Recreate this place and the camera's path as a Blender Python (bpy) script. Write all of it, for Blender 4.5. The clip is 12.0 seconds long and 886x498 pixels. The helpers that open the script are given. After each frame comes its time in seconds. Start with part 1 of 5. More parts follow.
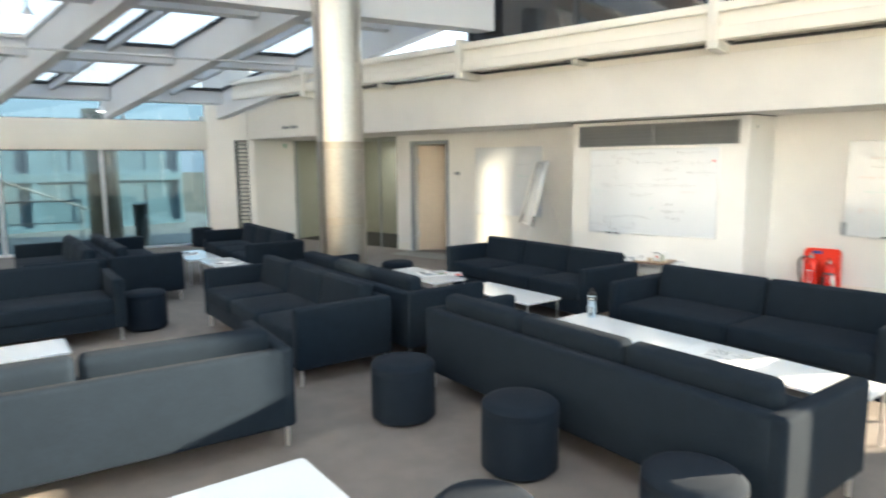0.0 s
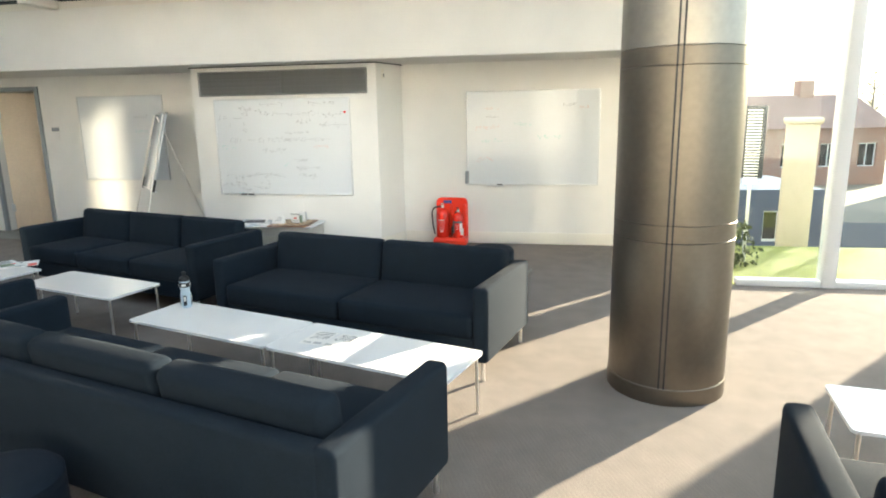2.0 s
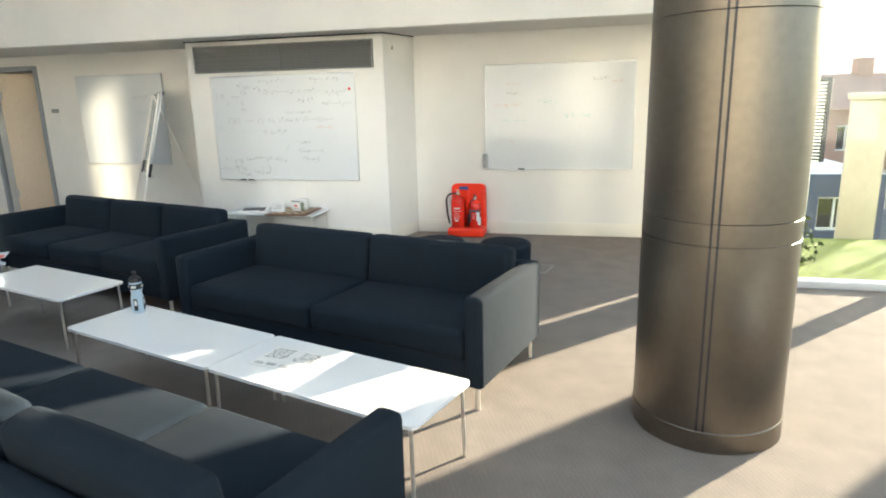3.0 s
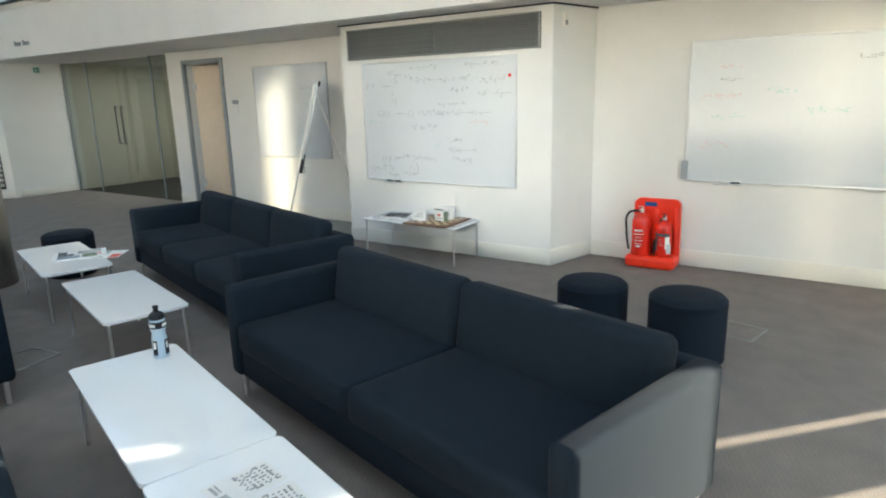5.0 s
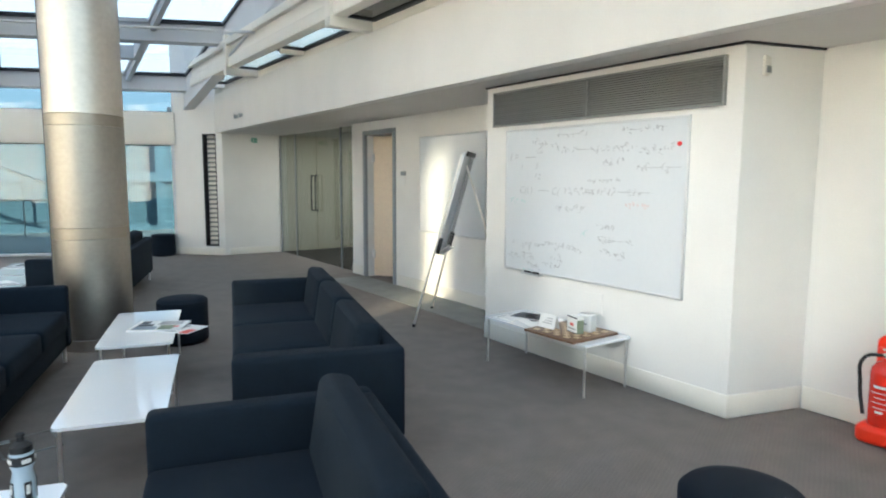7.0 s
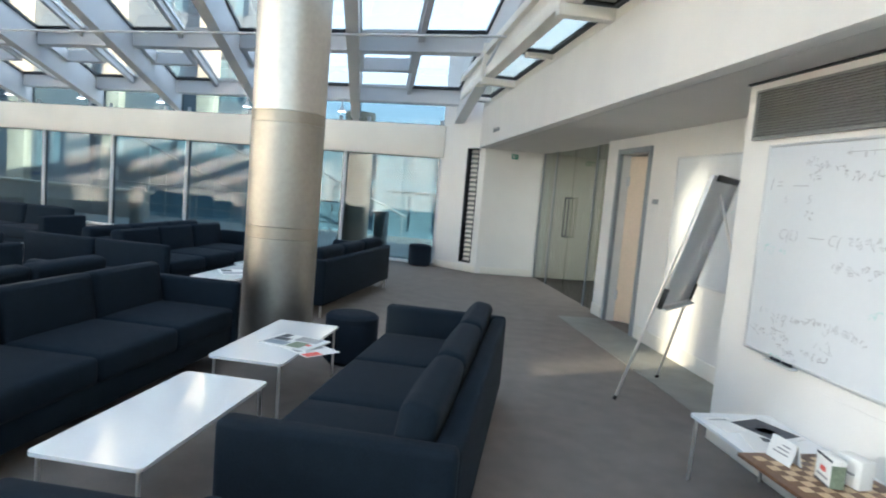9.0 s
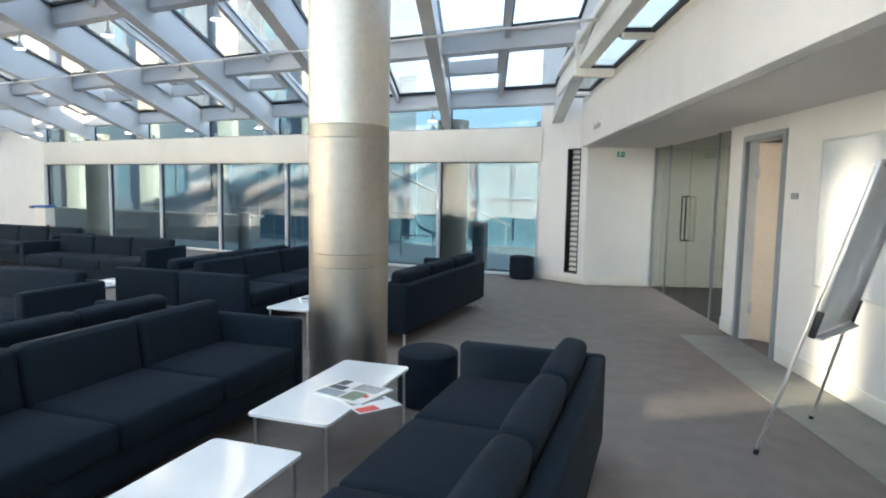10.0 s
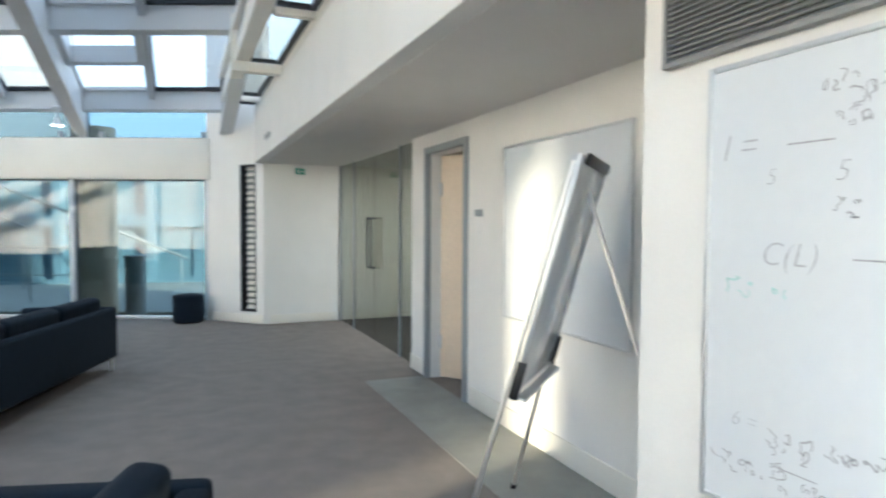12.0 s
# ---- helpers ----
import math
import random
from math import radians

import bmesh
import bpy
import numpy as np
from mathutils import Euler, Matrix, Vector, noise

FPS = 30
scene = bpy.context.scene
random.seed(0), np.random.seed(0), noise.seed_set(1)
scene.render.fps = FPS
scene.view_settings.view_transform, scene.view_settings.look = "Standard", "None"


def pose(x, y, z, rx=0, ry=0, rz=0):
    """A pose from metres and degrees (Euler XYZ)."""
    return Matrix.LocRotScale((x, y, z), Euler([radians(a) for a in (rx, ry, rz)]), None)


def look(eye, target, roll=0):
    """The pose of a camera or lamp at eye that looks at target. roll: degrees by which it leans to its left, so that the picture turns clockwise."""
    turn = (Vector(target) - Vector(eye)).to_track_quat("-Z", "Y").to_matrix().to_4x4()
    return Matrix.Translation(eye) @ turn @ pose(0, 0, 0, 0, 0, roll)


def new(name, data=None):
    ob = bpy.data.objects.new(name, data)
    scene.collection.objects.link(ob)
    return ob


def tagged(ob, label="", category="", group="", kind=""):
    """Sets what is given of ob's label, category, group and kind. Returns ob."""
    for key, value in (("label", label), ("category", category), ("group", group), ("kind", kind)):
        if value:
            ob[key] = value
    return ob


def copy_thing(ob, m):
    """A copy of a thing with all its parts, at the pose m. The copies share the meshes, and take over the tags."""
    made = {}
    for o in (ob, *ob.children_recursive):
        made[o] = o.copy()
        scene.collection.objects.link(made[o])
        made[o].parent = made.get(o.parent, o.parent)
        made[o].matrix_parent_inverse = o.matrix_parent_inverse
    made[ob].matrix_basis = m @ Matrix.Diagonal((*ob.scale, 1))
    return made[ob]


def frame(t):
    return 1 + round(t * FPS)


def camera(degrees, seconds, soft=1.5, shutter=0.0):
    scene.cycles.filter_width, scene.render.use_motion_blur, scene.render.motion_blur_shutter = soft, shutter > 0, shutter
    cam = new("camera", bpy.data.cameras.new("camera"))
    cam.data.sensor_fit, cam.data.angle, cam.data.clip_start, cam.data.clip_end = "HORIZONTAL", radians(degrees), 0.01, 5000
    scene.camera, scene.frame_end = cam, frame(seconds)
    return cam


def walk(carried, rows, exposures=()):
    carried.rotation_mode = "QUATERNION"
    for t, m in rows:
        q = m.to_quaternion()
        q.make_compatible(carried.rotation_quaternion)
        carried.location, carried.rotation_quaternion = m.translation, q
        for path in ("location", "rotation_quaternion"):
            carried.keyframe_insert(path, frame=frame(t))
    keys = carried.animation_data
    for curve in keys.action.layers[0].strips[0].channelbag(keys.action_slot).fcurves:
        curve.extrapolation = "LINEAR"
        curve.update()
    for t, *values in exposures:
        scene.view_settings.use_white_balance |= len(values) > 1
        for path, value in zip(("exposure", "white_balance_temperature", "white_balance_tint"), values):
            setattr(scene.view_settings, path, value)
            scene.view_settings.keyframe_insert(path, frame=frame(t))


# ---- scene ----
cam = camera(70.5, 12.0, 1.9, 0.3)
PATH = [
    (0, (2.094, 0.473, 1.686), (3.642, 1.71, 1.42), -0.6),
    (0.5, (2.276, 0.459, 1.669), (4.088, 1.235, 1.329), -1.2),
    (1, (2.597, 0.341, 1.648), (4.508, 0.74, 1.214), -1.4),
    (1.5, (2.848, 0.215, 1.694), (4.774, 0.512, 1.245), -1.0),
    (2, (3.231, 0.216, 1.667), (5.15, 0.585, 1.243), -1.0),
    (2.5, (3.62, 0.162, 1.618), (5.524, 0.568, 1.159), -1.4),
    (4.5, (5.123, 0.01, 1.548), (6.827, 0.954, 1.097), -0.7),
    (5, (5.486, 0.113, 1.532), (7.096, 1.202, 1.059), -1.5),
    (5.5, (5.893, 0.056, 1.527), (7.386, 1.329, 1.138), -2.1),
    (6, (6.319, 0.076, 1.498), (7.613, 1.569, 1.186), -3.6),
    (6.5, (6.682, 0.194, 1.485), (7.905, 1.753, 1.21), -1.5),
    (8.5, (8.087, 0.81, 1.462), (8.605, 2.737, 1.338), 4.6),
    (9, (8.326, 1.09, 1.461), (8.57, 3.066, 1.274), 4.9),
    (9.5, (8.537, 1.432, 1.483), (8.552, 3.422, 1.285), 2.5),
    (10, (8.617, 1.814, 1.521), (8.497, 3.802, 1.336), 1.0),
    (10.5, (8.742, 2.151, 1.517), (8.619, 4.137, 1.316), 0.8),
    (11, (8.89, 2.501, 1.489), (8.848, 4.495, 1.334), 1.0),
    (11.5, (9.087, 2.964, 1.407), (9.389, 4.941, 1.382), 2.5),
    (12, (9.244, 3.192, 1.452), (10.018, 5.034, 1.368), 0.3),
]
walk(cam, [(t, look(eye, target, roll)) for t, eye, target, roll in PATH],
     [(0, 3.3, 5600, 4), (1, 3.54, 5550, 3), (1.5, 3.44, 5550, 2), (2, 3.06, 5550, 2), (2.5, 3.07, 5550, 2), (4.5, 2.98, 5350, 1), (6, 3.17, 5350, 2), (8.5, 3.18, 5200, 4), (10.5, 3.47, 5300, 5), (12, 3.48, 5200, 4)])

# ---- light ----
SUN_AZ, SUN_EL = math.atan2(-0.665, 0.745), radians(14)
world = bpy.data.worlds.new("sky")
scene.world = world
world.use_nodes = True
wn = world.node_tree
sky = wn.nodes.new("ShaderNodeTexSky")
sky.sky_type, sky.sun_disc = "NISHITA", False
sky.sun_elevation, sky.sun_rotation = SUN_EL, math.pi / 2 - SUN_AZ
wn.nodes["Background"].inputs["Strength"].default_value = 0.088
sky.dust_density = 3.0
# thin bright haze over the blue
haze = wn.nodes.new("ShaderNodeMixRGB")
haze.inputs["Fac"].default_value = 0.68
haze.inputs["Color2"].default_value = (3.4, 3.4, 3.4, 1)
wn.links.new(sky.outputs[0], haze.inputs["Color1"])
wn.links.new(haze.outputs[0], wn.nodes["Background"].inputs["Color"])
sun = new("sun", bpy.data.lights.new("sun", "SUN"))
sun.data.energy, sun.data.angle, sun.data.color = 3.7, radians(0.9), (1.0, 0.77, 0.51)
sd = Vector((math.cos(SUN_AZ) * math.cos(SUN_EL), math.sin(SUN_AZ) * math.cos(SUN_EL), math.sin(SUN_EL)))
sun.matrix_world = look(sd * 60, (0, 0, 0))
# added spots, west, out of view: two reflected-sun patches, third brightens the boxed-out wall
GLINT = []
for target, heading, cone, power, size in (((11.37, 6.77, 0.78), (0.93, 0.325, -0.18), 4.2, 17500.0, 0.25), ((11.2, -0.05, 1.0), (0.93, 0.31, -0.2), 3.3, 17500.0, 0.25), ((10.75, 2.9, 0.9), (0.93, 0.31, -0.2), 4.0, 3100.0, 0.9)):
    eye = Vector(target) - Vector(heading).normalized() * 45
    added_glint = new("added_glint", bpy.data.lights.new("added_glint", "SPOT"))
    added_glint.data.energy, added_glint.data.shadow_soft_size, added_glint.data.color = power, size, (1.0, 0.77, 0.47) if power > 9000 else (1.0, 0.9, 0.76)
    added_glint.data.spot_size, added_glint.data.spot_blend = radians(cone), 0.15
    added_glint.matrix_world = look(eye, target)
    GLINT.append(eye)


# ---- materials ----
def mat(name, colour, rough=0.6, metal=0.0, grain=0.0, scale=60.0, bump=0.0, stain=0.0, coat=0.0, spec=0.5, vary=0.0):
    """Principled material: fine grain and broad stains in world-sized noise."""
    m = bpy.data.materials.new(name)
    m.use_nodes = True
    n, l = m.node_tree.nodes, m.node_tree.links
    b = n["Principled BSDF"]
    b.inputs["Roughness"].default_value, b.inputs["Metallic"].default_value = rough, metal
    b.inputs["Coat Weight"].default_value, b.inputs["Specular IOR Level"].default_value = coat, spec
    b.inputs["Coat Roughness"].default_value = 0.05
    b.inputs["Base Color"].default_value = (*colour, 1)
    if grain or stain or bump or vary:
        tc = n.new("ShaderNodeTexCoord")
        fine, broad = n.new("ShaderNodeTexNoise"), n.new("ShaderNodeTexNoise")
        fine.inputs["Scale"].default_value, broad.inputs["Scale"].default_value = scale, scale / 40
        fine.inputs["Detail"].default_value, broad.inputs["Detail"].default_value = 3, 4
        l.new(tc.outputs["Object"], fine.inputs["Vector"])
        l.new(tc.outputs["Object"], broad.inputs["Vector"])
        last = None
        for tex, amount in ((fine, grain), (broad, stain)):
            if not amount:
                continue
            r = n.new("ShaderNodeMapRange")
            r.inputs[1].default_value, r.inputs[2].default_value = 0.3, 0.7
            r.inputs[3].default_value, r.inputs[4].default_value = 1 - amount, 1 + amount
            l.new(tex.outputs["Fac"], r.inputs[0])
            mul = n.new("ShaderNodeVectorMath")
            mul.operation = "SCALE"
            if last is None:
                mul.inputs[0].default_value = colour
            else:
                l.new(last, mul.inputs[0])
            l.new(r.outputs[0], mul.inputs["Scale"])
            last = mul.outputs[0]
        if vary:
            info, r = n.new("ShaderNodeObjectInfo"), n.new("ShaderNodeMapRange")
            r.inputs[3].default_value, r.inputs[4].default_value = 1 - vary, 1 + vary
            l.new(info.outputs["Random"], r.inputs[0])
            mul = n.new("ShaderNodeVectorMath")
            mul.operation = "SCALE"
            if last is None:
                mul.inputs[0].default_value = colour
            else:
                l.new(last, mul.inputs[0])
            l.new(r.outputs[0], mul.inputs["Scale"])
            last = mul.outputs[0]
        if last is not None:
            l.new(last, b.inputs["Base Color"])
        if bump:
            bp = n.new("ShaderNodeBump")
            bp.inputs["Strength"].default_value, bp.inputs["Distance"].default_value = bump, 0.004
            l.new(fine.outputs["Fac"], bp.inputs["Height"])
            l.new(bp.outputs[0], b.inputs["Normal"])
    return m


def glass(name, tint=(1, 1, 1), rough=0.0, strength=0.75, base=0.03):
    """Thin pane: clear, with mirror gloss that grows towards grazing angles."""
    m = bpy.data.materials.new(name)
    m.use_nodes = True
    n, l = m.node_tree.nodes, m.node_tree.links
    n.clear()
    out, mix, tr, gl, lw, po, ad = (n.new("ShaderNode" + k) for k in ("OutputMaterial", "MixShader", "BsdfTransparent", "BsdfGlossy", "LayerWeight", "Math", "Math"))
    lw.inputs["Blend"].default_value = 0.5
    po.operation, ad.operation = "POWER", "MULTIPLY_ADD"
    po.inputs[1].default_value, ad.inputs[1].default_value, ad.inputs[2].default_value = 4.0, strength, base
    tr.inputs["Color"].default_value = (*tint, 1)
    gl.inputs["Roughness"].default_value = rough
    l.new(lw.outputs["Facing"], po.inputs[0])
    l.new(po.outputs[0], ad.inputs[0])
    l.new(ad.outputs[0], mix.inputs[0])
    l.new(tr.outputs[0], mix.inputs[1])
    l.new(gl.outputs[0], mix.inputs[2])
    l.new(mix.outputs[0], out.inputs[0])
    return m


def carpet_material():
    m = mat("carpet", (0.238, 0.208, 0.186), 0.95, grain=0.22, scale=220, bump=0.5, stain=0.08, spec=0.1)
    n, l = m.node_tree.nodes, m.node_tree.links
    b = n["Principled BSDF"]
    tc, mp, wv = n.new("ShaderNodeTexCoord"), n.new("ShaderNodeMapping"), n.new("ShaderNodeTexWave")
    mp.inputs["Rotation"].default_value = (0, 0, radians(66))
    wv.inputs["Scale"].default_value, wv.inputs["Distortion"].default_value, wv.inputs["Detail"].default_value = 14, 1.5, 2
    l.new(tc.outputs["Object"], mp.inputs["Vector"])
    l.new(mp.outputs[0], wv.inputs["Vector"])
    r = n.new("ShaderNodeMapRange")
    r.inputs[3].default_value, r.inputs[4].default_value = 0.972, 1.028
    l.new(wv.outputs["Fac"], r.inputs[0])
    mul = n.new("ShaderNodeVectorMath")
    mul.operation = "SCALE"
    l.new(b.inputs["Base Color"].links[0].from_socket, mul.inputs[0])
    l.new(r.outputs[0], mul.inputs["Scale"])
    l.new(mul.outputs[0], b.inputs["Base Color"])
    return m


def brick_material(name, c1, c2):
    m = mat(name, c1, 0.85)
    n, l = m.node_tree.nodes, m.node_tree.links
    tc, mp, br = n.new("ShaderNodeTexCoord"), n.new("ShaderNodeMapping"), n.new("ShaderNodeTexBrick")
    mp.inputs["Rotation"].default_value = (radians(90), 0, 0)
    br.inputs["Color1"].default_value, br.inputs["Color2"].default_value, br.inputs["Mortar"].default_value = (*c1, 1), (*c2, 1), (0.4, 0.37, 0.33, 1)
    br.inputs["Scale"].default_value = 4.4
    br.inputs["Mortar Size"].default_value = 0.03
    l.new(tc.outputs["Object"], mp.inputs["Vector"])
    l.new(mp.outputs[0], br.inputs["Vector"])
    l.new(br.outputs["Color"], n["Principled BSDF"].inputs["Base Color"])
    return m


def brushed_material(name, colour, lo, hi):
    """Brushed steel sheet: fine streaks round the shaft and faint smears."""
    m = mat(name, colour, 0.30, 1.0, grain=0.05, scale=25, stain=0.1)
    n, l = m.node_tree.nodes, m.node_tree.links
    b = n["Principled BSDF"]
    tc, mp, ns, r = n.new("ShaderNodeTexCoord"), n.new("ShaderNodeMapping"), n.new("ShaderNodeTexNoise"), n.new("ShaderNodeMapRange")
    mp.inputs["Scale"].default_value = (3, 3, 160)
    ns.inputs["Scale"].default_value = 1.0
    r.inputs[3].default_value, r.inputs[4].default_value = lo, hi
    l.new(tc.outputs["Object"], mp.inputs["Vector"])
    l.new(mp.outputs[0], ns.inputs["Vector"])
    l.new(ns.outputs["Fac"], r.inputs[0])
    l.new(r.outputs[0], b.inputs["Roughness"])
    b.inputs["Anisotropic"].default_value = 0.5
    return m


M = {
    "wall": mat("white_wall_paint", (0.80, 0.785, 0.755), 0.75, grain=0.015, scale=90, bump=0.06, stain=0.025),
    "ceiling": mat("white_ceiling_paint", (0.69, 0.67, 0.64), 0.85, grain=0.012, scale=90, bump=0.05, stain=0.02),
    "carpet": carpet_material(),
    "strip": mat("worn_mat_strip", (0.29, 0.285, 0.255), 0.9, grain=0.15, scale=180, bump=0.3, stain=0.1),
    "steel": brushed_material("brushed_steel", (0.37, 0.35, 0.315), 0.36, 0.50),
    # near column: its backlit shade is put into a darker copy of the steel
    "steel_backlit": brushed_material("backlit_brushed_steel", (0.20, 0.18, 0.15), 0.34, 0.48),
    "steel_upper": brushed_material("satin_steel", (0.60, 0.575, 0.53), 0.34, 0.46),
    "steel_lap": brushed_material("lapped_steel", (0.37, 0.34, 0.29), 0.38, 0.5),
    # outer columns: warm reflected light is put into the cladding colour
    "warm_lit": mat("warm_lit_cladding", (0.66, 0.52, 0.37), 0.5, 0.1, grain=0.05, scale=40, stain=0.12),
    "shoe": mat("column_shoe_steel", (0.34, 0.31, 0.27), 0.42, 1.0, grain=0.05, scale=40),
    "white_steel": mat("white_painted_steel", (0.62, 0.635, 0.66), 0.45, grain=0.015, scale=70, stain=0.03),
    "cream_steel": mat("cream_painted_steel", (0.80, 0.77, 0.70), 0.45, grain=0.015, scale=70, stain=0.03),
    "dark_frame": mat("dark_frame_metal", (0.03, 0.033, 0.04), 0.45, 0.3, grain=0.05),
    "grey_frame": mat("grey_door_frame", (0.30, 0.32, 0.34), 0.5, grain=0.03, stain=0.04),
    "fabric": mat("navy_wool_fabric", (0.0124, 0.0187, 0.0281), 0.95, grain=0.28, scale=420, bump=0.35, stain=0.06, spec=0.12),
    "fabric_stool": mat("navy_felt", (0.0088, 0.0141, 0.0231), 0.95, grain=0.25, scale=420, bump=0.3, stain=0.06, spec=0.2),
    "seam": mat("black_piping", (0.008, 0.009, 0.012), 0.9, grain=0.1),
    "chrome": mat("brushed_chrome", (0.78, 0.76, 0.73), 0.4, 1.0, grain=0.03, scale=80),
    "table": mat("white_laminate", (0.88, 0.89, 0.91), 0.09, grain=0.01, scale=60, stain=0.02, coat=0.3),
    "table_edge": mat("laminate_edge", (0.55, 0.54, 0.52), 0.5, grain=0.05),
    "board": mat("whiteboard_enamel", (0.69, 0.715, 0.745), 0.14, grain=0.01, scale=30, stain=0.035, coat=0.4),
    "alu": mat("anodised_aluminium", (0.66, 0.67, 0.68), 0.42, 0.6, grain=0.04, scale=90),
    "black": mat("black_plastic", (0.012, 0.012, 0.014), 0.45, grain=0.1),
    "ink": mat("grey_marker_ink", (0.33, 0.335, 0.37), 0.6, grain=0.2),
    "ink_pale": mat("pale_marker_ink", (0.40, 0.41, 0.45), 0.6, grain=0.2),
    "ink_red": mat("faded_red_ink", (0.62, 0.42, 0.40), 0.6, grain=0.2),
    "ink_green": mat("faded_green_ink", (0.30, 0.56, 0.53), 0.6, grain=0.2),
    "red_magnet": mat("red_magnet", (0.62, 0.02, 0.02), 0.4, grain=0.03),
    "grille": mat("grey_grille_paint", (0.27, 0.275, 0.27), 0.5, 0.2, grain=0.05, vary=0.05),
    "grille_back": mat("duct_dark", (0.03, 0.028, 0.026), 0.8, grain=0.1),
    "door": mat("cream_door_veneer", (0.74, 0.62, 0.48), 0.5, grain=0.04, scale=35, stain=0.05),
    "lobby_door": mat("cream_lacquer", (0.66, 0.62, 0.53), 0.45, grain=0.02, stain=0.03),
    "red": mat("red_plastic", (0.88, 0.036, 0.007), 0.33, grain=0.03, scale=40, stain=0.04),
    "red_paint": mat("extinguisher_red", (0.72, 0.022, 0.009), 0.22, grain=0.02, coat=0.5),
    "label_white": mat("white_label", (0.80, 0.79, 0.76), 0.5, grain=0.02),
    "label_blue": mat("blue_label", (0.03, 0.10, 0.38), 0.45, grain=0.05),
    "paper": mat("white_paper", (0.78, 0.77, 0.75), 0.8, grain=0.02, scale=50, stain=0.03),
    "print_dark": mat("dark_print", (0.10, 0.10, 0.11), 0.7, grain=0.2, scale=70, stain=0.4),
    "print_grey": mat("grey_print", (0.33, 0.33, 0.34), 0.75, grain=0.2, scale=70, stain=0.4),
    "print_green": mat("green_print", (0.22, 0.26, 0.18), 0.7, grain=0.2, scale=70, stain=0.3),
    "print_red": mat("red_print", (0.66, 0.10, 0.08), 0.6, grain=0.1, scale=70, stain=0.2),
    "print_blue": mat("blue_print", (0.34, 0.38, 0.42), 0.7, grain=0.2, scale=70, stain=0.3),
    "walnut": mat("walnut_board", (0.16, 0.085, 0.045), 0.45, grain=0.2, scale=60, stain=0.15),
    "maple": mat("maple_square", (0.60, 0.45, 0.27), 0.45, grain=0.1, scale=60),
    "bottle": mat("translucent_bottle", (0.45, 0.55, 0.64), 0.3, grain=0.02, coat=0.2),
    "sign_green": mat("exit_sign_green", (0.03, 0.34, 0.22), 0.4, grain=0.03),
    "glass": glass("clear_glass", (0.93, 0.97, 0.97)),
    "glass_roof": glass("solar_roof_glass", (0.79, 0.81, 0.82)),
    # dims the added beam in two of the west slots
    "glass_dimmer": glass("beam_dimming_glass", (0.42, 0.42, 0.42)),
    "glass_blue": glass("blue_tinted_glass", (0.42, 0.50, 0.54), base=0.055),
    "glass_green": glass("green_edge_glass", (0.72, 0.74, 0.71)),
    "glass_dark": mat("dark_glazing", (0.02, 0.022, 0.026), 0.05, grain=0.02, spec=0.8),
    "grass": mat("lawn", (0.15, 0.17, 0.022), 0.9, grain=0.35, scale=30, bump=0.6, stain=0.2),
    "far_ground": mat("worn_ground", (0.23, 0.20, 0.15), 0.95, grain=0.2, scale=4, stain=0.25),
    "paving": mat("concrete_paving", (0.34, 0.33, 0.31), 0.85, grain=0.12, scale=25, bump=0.2, stain=0.12),
    "brick": brick_material("red_brick", (0.36, 0.17, 0.10), (0.28, 0.13, 0.08)),
    "brick_buff": brick_material("buff_brick", (0.42, 0.31, 0.20), (0.34, 0.25, 0.16)),
    "stone": mat("sandstone", (0.52, 0.46, 0.37), 0.85, grain=0.08, scale=20, bump=0.2, stain=0.1),
    "facade_blue": mat("pale_blue_cladding", (0.17, 0.25, 0.30), 0.25, grain=0.03, scale=8, stain=0.12, coat=0.3),
    "glass_sky": mat("sky_reflecting_panel", (0.15, 0.22, 0.26), 0.08, grain=0.02, scale=6, stain=0.1, spec=0.8),
    "facade_blue_dark": mat("blue_cladding", (0.07, 0.085, 0.14), 0.4, grain=0.05, stain=0.1),
    "facade_tall": mat("blue_grey_cladding", (0.15, 0.17, 0.195), 0.6, grain=0.08, scale=6, stain=0.12),
    "roof": mat("tile_roof", (0.26, 0.16, 0.12), 0.8, grain=0.2, scale=20, stain=0.1),
    "bark": mat("bark", (0.19, 0.15, 0.11), 0.9, grain=0.3, scale=40, bump=0.5),
    "leaf": mat("autumn_leaf", (0.16, 0.12, 0.035), 0.8, grain=0.3, vary=0.3),
    "earth": mat("hedge_leaf", (0.06, 0.075, 0.025), 0.9, grain=0.4, scale=30, bump=0.4, stain=0.2),
}
for nm in ("fabric", "fabric_stool"):
    bsdf = M[nm].node_tree.nodes["Principled BSDF"]
    bsdf.inputs["Sheen Weight"].default_value, bsdf.inputs["Sheen Roughness"].default_value = 0.02, 0.4
lamp_glow = bpy.data.materials.new("lamp_glow")
lamp_glow.use_nodes = True
lamp_glow.node_tree.nodes["Principled BSDF"].inputs["Emission Color"].default_value = (1, 0.93, 0.82, 1)
lamp_glow.node_tree.nodes["Principled BSDF"].inputs["Emission Strength"].default_value = 1.2


